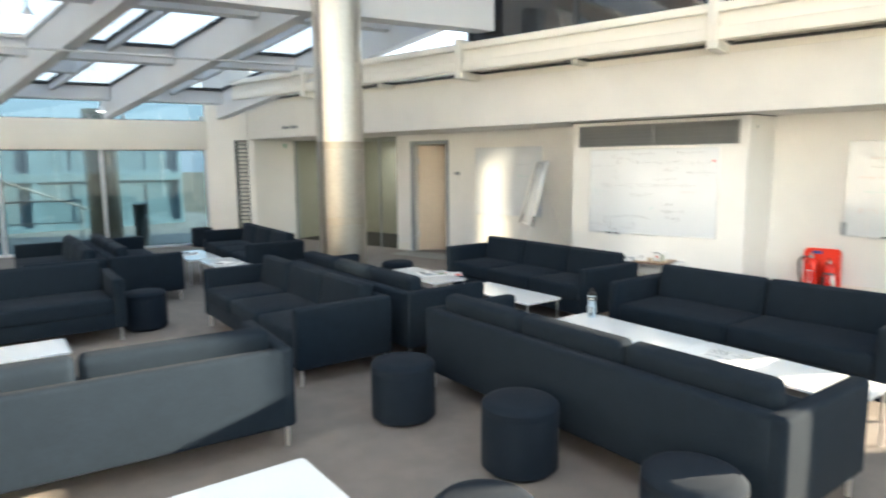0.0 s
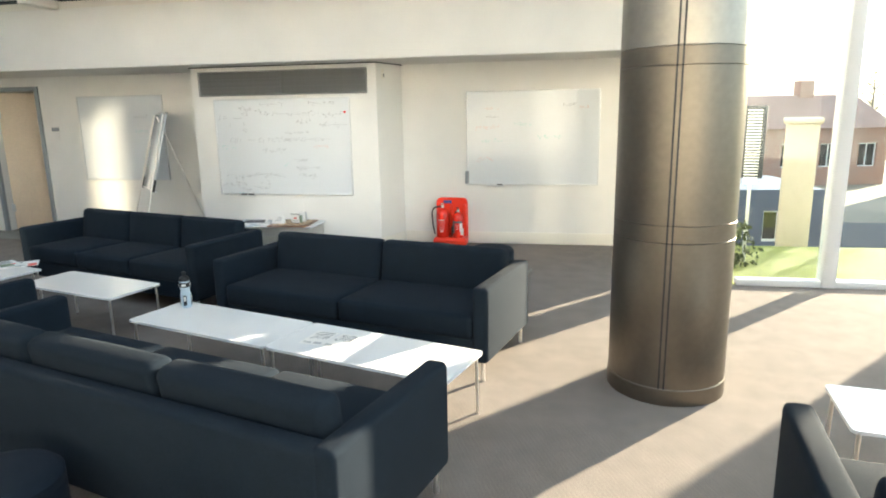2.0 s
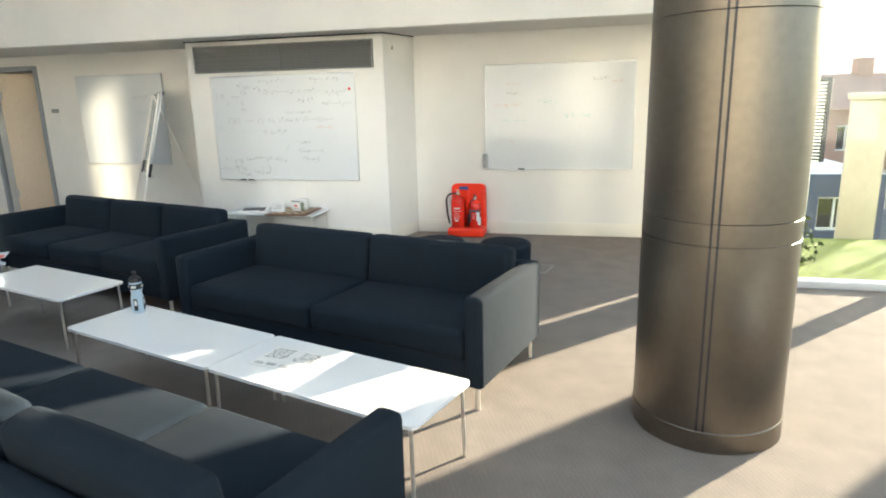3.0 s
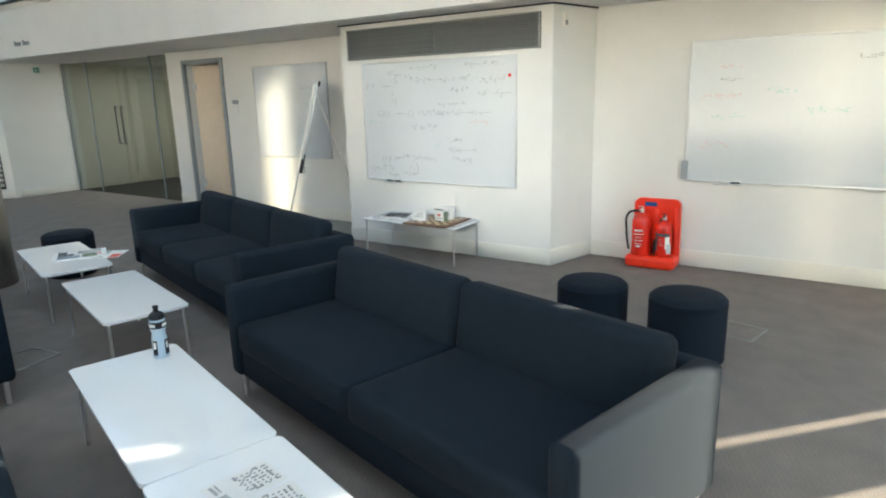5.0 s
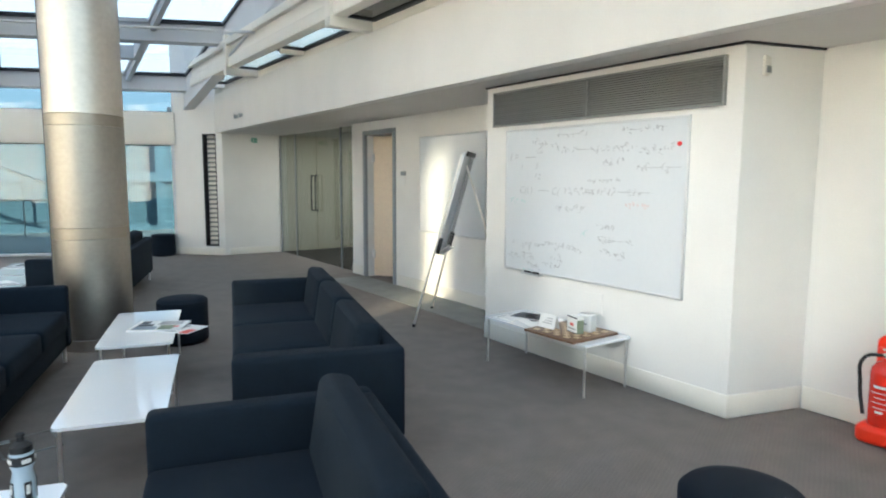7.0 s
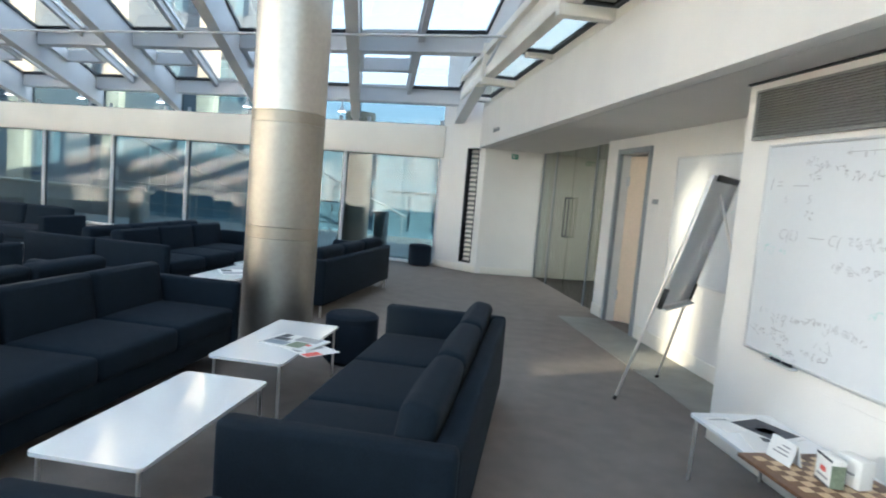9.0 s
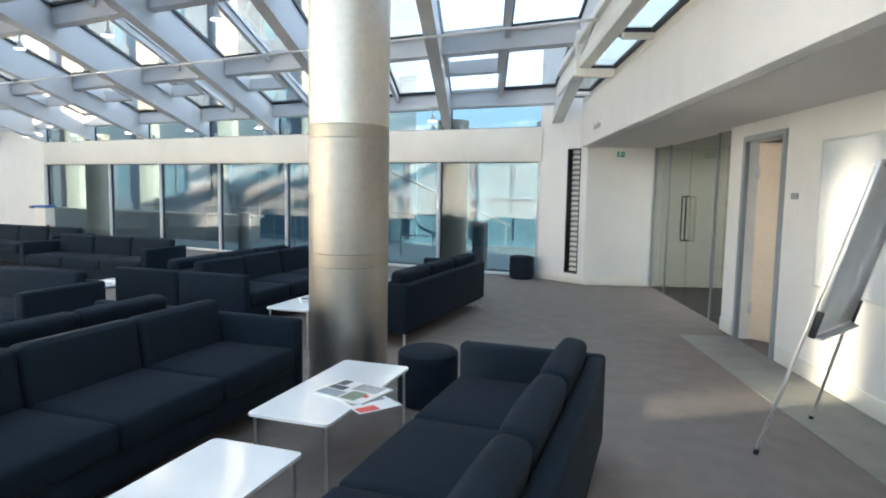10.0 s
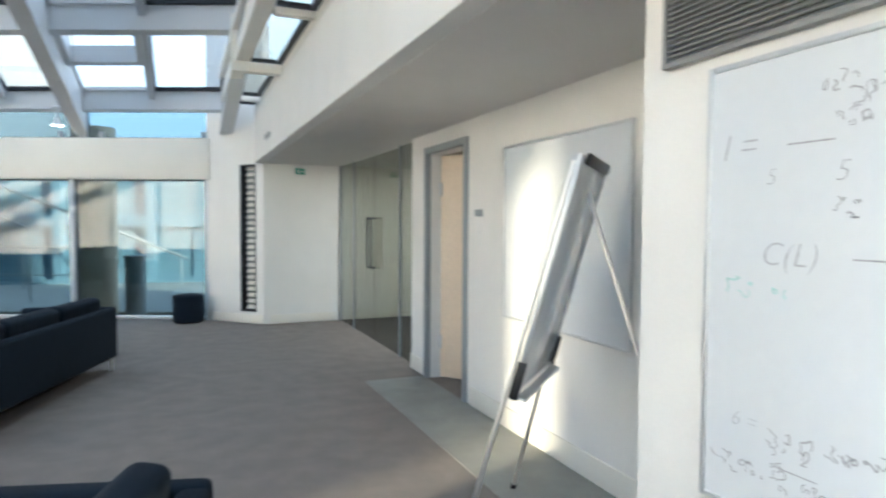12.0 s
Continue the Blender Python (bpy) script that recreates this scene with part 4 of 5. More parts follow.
for a0, u0, a1 in ((0.25, 0.955, 0.37), (0.42, 0.685, 0.54), (0.92, 0.70, 1.02), (1.24, 0.69, 1.34)):
    bm = bmesh.new()
    cuboid(bm, (BOX_X - 0.0196, 4.525 - a1, 0.69 + u0 - 0.002), (BOX_X - 0.0186, 4.525 - a0, 0.69 + u0 + 0.002))
    part("marker_line", bm, M["ink"], wb, smooth=None)
bm = bmesh.new()
lathe(bm, [(0.014, 0), (0.016, 0.004), (0.014, 0.012)], 16)
mg = part("magnet", bm, M["red_magnet"], wb, "small round red magnet")
mg.matrix_basis = pose(BOX_X - 0.018, 2.81, 1.70, 0, -90, 0)
wb = whiteboard(WALL_X - 0.002, 7.105, 5.745, 0.79, 1.985, "wiped whiteboard behind the flip-chart easel", [(0.9, 0.9, 0.2, 0.05)], [("ink_green", [(0.9, 0.7, 0.2, 0.04)])], 5)
wb = whiteboard(11.2 - 0.002, 1.42, -0.22, 0.76, 1.925, "wiped whiteboard with faint coloured traces above the carpet",
    [(1.2, 0.98, 0.14, 0.04), (0.25, 0.85, 0.15, 0.03)], [("ink_red", [(0.12, 0.72, 0.28, 0.05), (0.14, 0.33, 0.2, 0.07), (0.25, 0.95, 0.15, 0.03), (1.4, 0.95, 0.1, 0.03)]), ("ink_green", [(0.2, 0.55, 0.2, 0.05), (0.9, 0.6, 0.3, 0.05), (0.6, 0.75, 0.2, 0.04)])], 8)
tray(wb, 11.2, 1.05, 0.76, 1)
bm = bmesh.new()
cuboid(bm, (11.15, 1.385, 0.78), (11.178, 1.435, 0.94), 0.006)
part("eraser", bm, M["grey_frame"], wb, "grey board eraser")

# ---- ventilation grille above the large board ----
gr = thing("ventilation_grille", "long grey slatted ventilation grille in two panels above the whiteboard", "vent")
bm = bmesh.new()
cuboid(bm, (BOX_X - 0.004, 2.53, 1.925), (BOX_X + 0.0, 4.69, 2.2))
part("backing", bm, M["grille_back"], gr)
bm = bmesh.new()
for a, b in (((BOX_X - 0.03, 2.52, 1.915), (BOX_X, 2.535, 2.21)), ((BOX_X - 0.03, 4.685, 1.915), (BOX_X, 4.70, 2.21)), ((BOX_X - 0.03, 2.535, 2.197), (BOX_X, 4.685, 2.21)), ((BOX_X - 0.03, 2.535, 1.915), (BOX_X, 4.685, 1.928)), ((BOX_X - 0.031, 3.604, 1.928), (BOX_X, 3.616, 2.197))):
    cuboid(bm, a, b)
part("frame", bm, M["grille"], gr)
bm = bmesh.new()
cuboid(bm, (-0.011, -0.533, -0.0028), (0.011, 0.533, 0.0028), turn=Matrix.Rotation(radians(-38), 4, "Y"))
sl = finish("slat", bm, M["grille"])
for y in (3.07, 4.15):
    for i in range(17):
        piece("slat", sl, gr, pose(BOX_X - 0.016, y, 1.938 + i * 0.0158))

# ---- side table with chessboard, leaflets and boxes ----
ST = copy_thing(t0, pose(10.375, 3.68, 0))
tagged(ST, "low white coffee table against the wall with games and leaflets", group="white coffee tables")
cb = thing("chessboard", "wooden chessboard of walnut with maple squares on the side table", "chessboard", at=pose(10.315, 3.44, 0.371, 0, 0, 2))
bm = bmesh.new()
cuboid(bm, (-0.235, -0.235, 0.0), (0.235, 0.235, 0.018), 0.003)
part("board", bm, M["walnut"], cb)
bm = bmesh.new()
cuboid(bm, (-0.022, -0.022, 0.018), (0.022, 0.022, 0.0195))
sq = finish("square", bm, M["maple"])
for i in range(8):
    for j in range(8):
        if (i + j) % 2:
            piece("square", sq, cb, pose(-0.168 + 0.048 * i, -0.168 + 0.048 * j, 0))


def packet(name, label, cat, size, at, base, faces):
    """A small carton with printed panels; faces: (material, lo, hi) proud of the box."""
    ob = thing(name, label, cat, at=at)
    bm = bmesh.new()
    cuboid(bm, (-size[0] / 2, -size[1] / 2, 0), (size[0] / 2, size[1] / 2, size[2]), 0.003)
    part("carton", bm, M[base], ob)
    for m, lo, hi in faces:
        bm = bmesh.new()
        cuboid(bm, lo, hi)
        part("print", bm, M[m], ob)
    return ob


packet("game_box", "small white and green game box on the chessboard", "box", (0.06, 0.12, 0.115), pose(10.30, 3.38, 0.391, 0, 0, -12), "label_white",
    [("print_dark", (-0.0312, -0.0605, 0.106), (-0.028, 0.0605, 0.1155)), ("print_dark", (-0.0312, -0.0605, 0.0), (-0.028, 0.0605, 0.006)), ("print_red", (-0.0315, -0.02, 0.05), (-0.029, 0.02, 0.07)), ("print_grey", (-0.0315, -0.045, 0.025), (-0.029, 0.045, 0.033)), ("print_green", (-0.028, -0.0612, 0.0), (0.028, -0.059, 0.095))])
packet("tissue_box", "plain white carton at the back of the side table", "box", (0.07, 0.12, 0.12), pose(10.40, 3.37, 0.391, 0, 0, 8), "paper", [("print_grey", (-0.0365, -0.03, 0.05), (-0.034, 0.03, 0.06))])


def tent_card(label, x, y, z, rz, w=0.15, h=0.1):
    tc = thing("tent_card", label, "card", at=pose(x, y, z, 0, 0, rz))
    for s in (-1, 1):
        bm = bmesh.new()
        cuboid(bm, (-0.001, -w / 2, 0), (0.001, w / 2, h))
        p = part("leaf", bm, M["paper"], tc)
        p.matrix_basis = pose(s * 0.03, 0, 0.0, 0, s * -16, 0)
    bm = bmesh.new()
    for k in range(3):
        cuboid(bm, (-0.0022, -w / 2 + 0.03, 0.035 + k * 0.018), (-0.0012, w / 2 - 0.03 - 0.02 * k, 0.041 + k * 0.018))
    p = part("print", bm, M["print_grey"], tc)
    p.matrix_basis = pose(-0.03, 0, 0.0, 0, 16, 0)


tent_card("folded white notice card standing on the side table", 10.24, 3.585, 0.391, 5)


def sheet(name, label, x, y, z, rz, w, l, prints, material="paper", thick=0.0012):
    """A flat sheet with printed fields: (material, x0, y0, x1, y1) as fractions."""
    sh = thing(name, label, "paper", at=pose(x, y, z, 0, 0, rz))
    bm = bmesh.new()
    cuboid(bm, (-w / 2, -l / 2, 0), (w / 2, l / 2, thick))
    part("page", bm, M[material], sh)
    for m, x0, y0, x1, y1 in prints:
        bm = bmesh.new()
        cuboid(bm, (-w / 2 + x0 * w, -l / 2 + y0 * l, thick), (-w / 2 + x1 * w, -l / 2 + y1 * l, thick + 0.0008))
        part("print", bm, M[m], sh, smooth=None)
    return sh


sheet("magazine", "magazine with a dark photograph lying on the side table", 10.44, 4.0, 0.37, 20, 0.22, 0.30, [("print_dark", 0.05, 0.1, 0.95, 0.95), ("print_grey", 0.25, 0.3, 0.6, 0.6)], thick=0.004)
sheet("leaflet", "white leaflet with small grey pictures on the side table", 10.33, 3.83, 0.37, -15, 0.2, 0.28, [("print_grey", 0.5, 0.1, 0.9, 0.35), ("print_dark", 0.45, 0.55, 0.85, 0.75)], thick=0.002)
sheet("leaflet", "plain white leaflet on the edge of the side table", 10.26, 4.06, 0.37, 6, 0.15, 0.2, [("print_grey", 0.1, 0.8, 0.8, 0.86)], thick=0.003)
bm = bmesh.new()
cuboid(bm, (10.6145, 3.42, 0.47), (10.619, 3.86, 0.62))
solid("trunking_cover", bm, M["wall"], "flat white cover plate on the wall above the side table", "cover plate", "", smooth=30)


# ---- crosswords, newspapers and bottle ----
def crossword(x, y, rz, seed):
    rng = random.Random(seed)
    cw = sheet("crossword_sheet", "white sheet printed with a crossword grid on the coffee table", x, y, 0.37, rz, 0.15, 0.22, [("print_grey", 0.1, 0.08, 0.45, 0.13), ("print_grey", 0.1, 0.16, 0.42, 0.19), ("print_grey", 0.55, 0.08, 0.9, 0.2)])
    bm = bmesh.new()
    n, s = 13, 0.0088
    for i in range(n):
        for j in range(n):
            if (i % 2 and j % 2) or rng.random() < 0.2:
                cuboid(bm, (-0.058 + i * s, -0.015 + j * s, 0.0012), (-0.058 + (i + 0.9) * s, -0.015 + (j + 0.9) * s, 0.002))
    part("grid", bm, M["print_grey"], cw, "black crossword squares", smooth=None)


crossword(6.565, 1.615, -100, 1)
crossword(6.53, 1.462, -108, 2)
np_ = sheet("newspaper", "folded colour newspaper lying on the coffee table", 7.905, 5.255, 0.37, 62, 0.29, 0.37, [("print_blue", 0.04, 0.5, 0.36, 0.93), ("print_green", 0.04, 0.18, 0.5, 0.46), ("print_dark", 0.4, 0.62, 0.62, 0.92), ("print_grey", 0.55, 0.1, 0.95, 0.55), ("print_red", 0.3, 0.1, 0.42, 0.2), ("print_dark", 0.66, 0.75, 0.95, 0.92)], thick=0.011)
sheet("newspaper", "second newspaper with a red advert sticking out below", 8.01, 5.12, 0.37, 40, 0.26, 0.33, [("print_red", 0.05, 0.04, 0.5, 0.25), ("print_grey", 0.1, 0.4, 0.9, 0.9)], thick=0.0)
for x, y, a in ((6.90, 8.12, 20), (7.12, 9.5, -30)):
    sheet("newspaper", "loose newspaper on the far coffee table", x, y, 0.37, a, 0.28, 0.36, [("print_grey", 0.08, 0.1, 0.9, 0.4), ("print_dark", 0.1, 0.55, 0.5, 0.9)], thick=0.006)
sheet("newspaper", "loose newspaper on the table in the far group", 4.2, 8.9, 0.37, 12, 0.28, 0.36, [("print_grey", 0.08, 0.1, 0.9, 0.4)], thick=0.006)

bo = thing("drinks_bottle", "translucent sports bottle with black bands and cap", "bottle", at=pose(7.03, 2.78, 0.37))
bm = bmesh.new()
lathe(bm, [(0.030, 0), (0.035, 0.006), (0.036, 0.09), (0.034, 0.10), (0.030, 0.118), (0.031, 0.13), (0.036, 0.142), (0.036, 0.185), (0.032, 0.192)], 32)
part("body", bm, M["bottle"], bo)
bm = bmesh.new()
lathe(bm, [(0.0365, 0.148), (0.0368, 0.15), (0.0368, 0.178), (0.0365, 0.18)], 32)
part("band", bm, M["black"], bo, "black printed band")
for k in range(4):
    a = radians(90 * k + 20)
    bm = bmesh.new()
    cuboid(bm, (-0.0015, -0.011, -0.036), (0.0015, 0.011, 0.036))
    p = part("stripe", bm, M["black"], bo)
    p.matrix_basis = pose(0.0352 * math.cos(a), 0.0352 * math.sin(a), 0.055, 0, 0, math.degrees(a))
    bm = bmesh.new()
    cuboid(bm, (-0.0022, -0.006, -0.016), (0.0022, 0.006, 0.016))
    p = part("stripe_mark", bm, M["label_white"], bo)
    p.matrix_basis = pose(0.0352 * math.cos(a), 0.0352 * math.sin(a), 0.066, 0, 0, math.degrees(a))
    bm = bmesh.new()
    cuboid(bm, (-0.0012, -0.014, -0.007), (0.0012, 0.014, 0.007))
    p = part("band_mark", bm, M["label_white"], bo)
    p.matrix_basis = pose(0.0368 * math.cos(a), 0.0368 * math.sin(a), 0.164, 0, 0, math.degrees(a))
bm = bmesh.new()
lathe(bm, [(0.034, 0.19), (0.035, 0.197), (0.033, 0.212), (0.02, 0.222), (0.012, 0.226), (0.011, 0.24), (0.014, 0.244), (0.013, 0.252), (0.006, 0.254)], 28)
part("cap", bm, M["black"], bo)


# ---- fire point ----
fp = thing("extinguisher_stand", "bright red moulded plastic stand for two fire extinguishers", "stand", at=pose(11.17, 1.61, 0, 0, 0, 0) @ Matrix.Diagonal((0.93, 0.90, 0.82, 1)))
bm = bmesh.new()
n = 8
out = [(-0.235, 0.06), (0.235, 0.06)]
for cx, a0 in ((1, 0), (-1, 90)):
    for i in range(n + 1):
        a = radians(a0 + 90 * i / n)
        out.append((cx * 0.155 + 0.07 * math.cos(a), 0.66 + 0.07 * math.sin(a)))
lo = [bm.verts.new((-0.0, u, v)) for u, v in out]
hi = [bm.verts.new((-0.045, u * 0.985, v)) for u, v in out]
for i in range(len(out)):
    j = (i + 1) % len(out)
    bm.faces.new((lo[i], lo[j], hi[j], hi[i]))
bm.faces.new(lo), bm.faces.new(list(reversed(hi)))
bmesh.ops.recalc_face_normals(bm, faces=bm.faces)
part("back_panel", bm, M["red"], fp)
bm = bmesh.new()
cuboid(bm, (-0.27, -0.24, 0.0), (-0.0, 0.24, 0.135), 0.045, 5)
part("base", bm, M["red"], fp)
bm = bmesh.new()
cuboid(bm, (-0.085, -0.215, 0.10), (-0.03, -0.17, 0.64), 0.02, 3)
cuboid(bm, (-0.085, 0.17, 0.10), (-0.03, 0.215, 0.64), 0.02, 3)
cuboid(bm, (-0.075, -0.018, 0.12), (-0.03, 0.018, 0.62), 0.015, 3)
part("rib", bm, M["red"], fp)
bm = bmesh.new()
cuboid(bm, (-0.049, 0.0, 0.645), (-0.044, 0.12, 0.69))
part("sticker", bm, M["label_blue"], fp, "blue sticker")
for yy, r, h, label, dark in ((0.105, 0.092, 0.42, "tall red fire extinguisher with a black hose in the stand", False), (-0.105, 0.077, 0.36, "smaller red fire extinguisher with a dark label in its stand", True)):
    ex = thing("fire_extinguisher", label, "fire extinguisher", "fire extinguishers", at=pose(11.17 - 0.15, 1.61 + yy * 0.95, 0.11) @ Matrix.Diagonal((0.9, 0.9, 0.9, 1)))
    bm = bmesh.new()
    lathe(bm, [(r * 0.94, 0), (r, 0.012), (r, h * 0.78), (r * 0.93, h * 0.85), (r * 0.7, h * 0.92), (r * 0.36, h * 0.96), (r * 0.3, h)], 32)
    part("cylinder", bm, M["red_paint"], ex)
    bm = bmesh.new()
    lathe(bm, [(0.02, h), (0.02, h + 0.03), (0.014, h + 0.04)], 20)
    part("valve", bm, M["chrome"], ex)
    bm = bmesh.new()
    cuboid(bm, (-0.075, -0.01, h + 0.03), (0.03, 0.01, h + 0.042), 0.004)
    cuboid(bm, (-0.085, -0.01, h + 0.055), (0.03, 0.01, h + 0.067), 0.004, turn=Matrix.Rotation(radians(10), 4, "Y"))
    part("lever", bm, M["chrome"] if not dark else M["black"], ex)
    def wrap(proud, deg0, deg1, z0, z1):
        """A strip of sticker round the cylinder's front, between two angles and two heights."""
        bm = bmesh.new()
        steps = max(4, round((deg1 - deg0) / 7))
        ring = []
        for i in range(steps + 1):
            a = radians(deg0 + (deg1 - deg0) * i / steps)
            ring.append([bm.verts.new(((r + proud) * math.cos(a), (r + proud) * math.sin(a), z)) for z in (z0, z1)])
        for p, q in zip(ring, ring[1:]):
            bm.faces.new((p[0], q[0], q[1], p[1]))
        return bm

    lab = part("label", wrap(0.0015, 130, 230, h * 0.18, h * 0.66), M["red_paint"], ex)
    if dark:
        part("label_band", wrap(0.0028, 118, 236, h * 0.575, h * 0.66), M["print_dark"], lab, "black band round the label's top")
        part("label_panel", wrap(0.0028, 118, 150, h * 0.18, h * 0.57), M["print_dark"], lab, "black side panel of the label")
        part("label_panel", wrap(0.0028, 203, 236, h * 0.24, h * 0.57), M["label_white"], lab, "white side panel of the label")
    for k, wd in enumerate((26, 34, 20, 30, 24, 14) if not dark else (16, 12, 15)):
        z = h * ((0.58 if not dark else 0.49) - 0.075 * k)
        mid = 180 if not dark else 177
        part("print_line", wrap(0.0028, mid - wd, mid + wd * 0.9, z, z + (0.016 if k in (0, 5) and not dark else 0.005)), M["label_white"], lab)
    if not dark:
        cv = bpy.data.curves.new("hose", "CURVE")
        cv.dimensions, cv.bevel_depth, cv.bevel_resolution = "3D", 0.011, 3
        sp = cv.splines.new("BEZIER")
        pts = [(-0.01, 0.02, h + 0.02), (-0.03, 0.12, h - 0.01), (-0.02, 0.142, h * 0.55), (-0.04, 0.108, 0.045)]
        sp.bezier_points.add(len(pts) - 1)
        for bp_, co in zip(sp.bezier_points, pts):
            bp_.co, bp_.handle_left_type, bp_.handle_right_type = co, "AUTO", "AUTO"
        tmp = new("tmp_hose", cv)
        me = bpy.data.meshes.new_from_object(tmp.evaluated_get(bpy.context.evaluated_depsgraph_get()))
        bpy.data.objects.remove(tmp)
        me.materials.clear()
        me.materials.append(M["black"])
        hs = new("hose", me)
        hs.parent = ex
        tagged(hs, "black rubber hose")
    else:
        bm = bmesh.new()
        rod(bm, (-0.005, 0.03, h + 0.01), (-0.01, 0.075, 0.14), 0.012)
        rod(bm, (-0.01, 0.075, 0.03), (-0.01, 0.075, 0.16), 0.026, 0.02)
        part("horn", bm, M["black"], ex, "black discharge horn")
        bm = bmesh.new()
        cuboid(bm, (-0.07, -0.085, 0.04), (-0.062, -0.045, 0.14), 0.002)
        part("tag", bm, M["label_white"], ex, "white service tag")

# ---- flip-chart easel ----
EO = Vector((10.59, 5.833, 0))
el = Vector((0.711, 0.703, 0)).normalized()
eb = Vector((0.195, -0.185, 0.99)).normalized()
enrm = el.cross(eb).normalized()
EM = Matrix.Identity(4)
for i, v in enumerate((el, eb, enrm)):
    EM[0][i], EM[1][i], EM[2][i] = v
EM.translation = EO
es = thing("easel", "flip-chart easel with a grey-white board on thin aluminium legs", "easel", at=EM)
bm = bmesh.new()
cuboid(bm, (-0.34, 0.78, 0.012), (0.34, 1.78, 0.026), 0.003)
part("board", bm, M["board"], es)
bm = bmesh.new()
for a, b in (((-0.352, 0.77, 0.009), (-0.338, 1.79, 0.028)), ((0.338, 0.77, 0.009), (0.352, 1.79, 0.028)), ((-0.338, 0.765, 0.009), (0.338, 0.78, 0.028)), ((-0.338, 1.777, 0.009), (0.338, 1.792, 0.028))):
    cuboid(bm, a, b, 0.004)
part("board_frame", bm, M["alu"], es)
bm = bmesh.new()
cuboid(bm, (-0.27, 1.755, 0.026), (0.27, 1.805, 0.05), 0.01, 3)
part("clamp_bar", bm, M["black"], es, "black paper clamp bar")
for sx in (-1, 1):
    bm = bmesh.new()
    cuboid(bm, (sx * 0.345 - 0.013, 0.755, 0.002), (sx * 0.345 + 0.013, 0.92, 0.042), 0.01, 2)
    part("pen_tray_end", bm, M["black"], es, "black plastic tray end")
bm = bmesh.new()
cuboid(bm, (-0.33, 0.755, 0.03), (0.33, 0.77, 0.075), 0.004)
part("pen_tray", bm, M["alu"], es)
for sx in (-1, 1):
    bm = bmesh.new()
    rod(bm, (sx * 0.45, 0.0, 0.0), (sx * 0.3, 1.76, -0.01), 0.011)
    part("leg", bm, M["chrome"], es)
    bm = bmesh.new()
    rod(bm, (sx * 0.45, 0.0, 0.0), (sx * 0.447, 0.03, 0.0), 0.015)
    part("foot", bm, M["black"], es)
inv = EM.inverted()
bm = bmesh.new()
rod(bm, inv @ Vector((11.2, 5.06, 0.0)), (0.0, 1.74, -0.03), 0.011)
part("rear_leg", bm, M["chrome"], es)

# ---- signs and small fittings ----
ex = thing("exit_sign", "small green and white hanging exit sign", "sign", at=pose(10.75, 11.75, 2.13) @ Matrix.Rotation(radians(35), 4, "Z") @ Matrix.Diagonal((0.5, 1, 0.62, 1)))
bm = bmesh.new()
cuboid(bm, (-0.15, -0.008, -0.065), (0.15, 0.008, 0.065), 0.004)
part("panel", bm, M["sign_green"], ex)
bm = bmesh.new()
cuboid(bm, (-0.10, -0.0095, -0.045), (-0.04, -0.0075, 0.045))
cuboid(bm, (0.0, -0.0095, -0.01), (0.10, -0.0075, 0.012))
part("pictogram", bm, M["label_white"], ex)
for x in (-0.1, 0.1):
    bm = bmesh.new()
    rod(bm, (x, 0, 0.06), (x, 0, 0.226), 0.004)
    part("hanger", bm, M["alu"], ex)
ws = thing("fascia_sign", "small grey lettering fixed to the white fascia", "sign", at=pose(FASCIA_X - 0.002, 10.85, 2.47))
bm = bmesh.new()
rng = random.Random(4)
p = 0.26
for wds in (5, 4):
    for i in range(wds):
        w = rng.uniform(0.03, 0.045)
        cuboid(bm, (-0.008, p - w, -0.03), (0.0, p, 0.02 if i else 0.04))
        p -= w + 0.01
    p -= 0.05
tagged(part("letters", bm, M["grey_frame"], ws, smooth=None), kind="stuff")
pq = thing("door_plaque", "grey room plaque with a white card beside the door", "sign", at=pose(WALL_X - 0.001, 7.53, 1.5))
bm = bmesh.new()
cuboid(bm, (-0.012, -0.06, 0.0), (0.0, 0.06, 0.055), 0.003)
part("plate", bm, M["grey_frame"], pq)
bm = bmesh.new()
cuboid(bm, (-0.006, -0.05, -0.13), (0.0, 0.05, -0.01), 0.002)
part("card", bm, M["label_white"], pq)
sn = thing("smoke_sensor", "small white sensor block under the ceiling corner", "sensor", at=pose(10.78, 2.36, 2.13))
bm = bmesh.new()
cuboid(bm, (-0.04, 0.0, -0.05), (0.04, 0.05, 0.07), 0.01)
part("case", bm, M["cream_steel"], sn)
bm = bmesh.new()
cuboid(bm, (-0.025, -0.004, -0.03), (0.025, 0.002, 0.01), 0.002)
part("lens", bm, M["grille"], sn)
fb = thing("floor_socket", "square floor socket lid set in the carpet", "floor socket", at=pose(9.72, 0.68, 0, 0, 0, -12))
bm = bmesh.new()
cuboid(bm, (-0.13, -0.13, 0.0), (0.13, 0.13, 0.006), 0.002)
part("lid", bm, M["carpet"], fb)
bm = bmesh.new()
for a, b in (((-0.14, -0.14, 0), (0.14, -0.13, 0.008)), ((-0.14, 0.13, 0), (0.14, 0.14, 0.008)), ((-0.14, -0.13, 0), (-0.13, 0.13, 0.008)), ((0.13, -0.13, 0), (0.14, 0.13, 0.008))):
    cuboid(bm, a, b)
part("rim", bm, M["strip"], fb)
bm = bmesh.new()
cuboid(bm, (-0.12, 0.08, 0.006), (-0.07, 0.12, 0.014), 0.003)
part("flap", bm, M["alu"], fb)
copy_thing(fb, pose(7.05, 4.35, 0, 0, 0, 10))


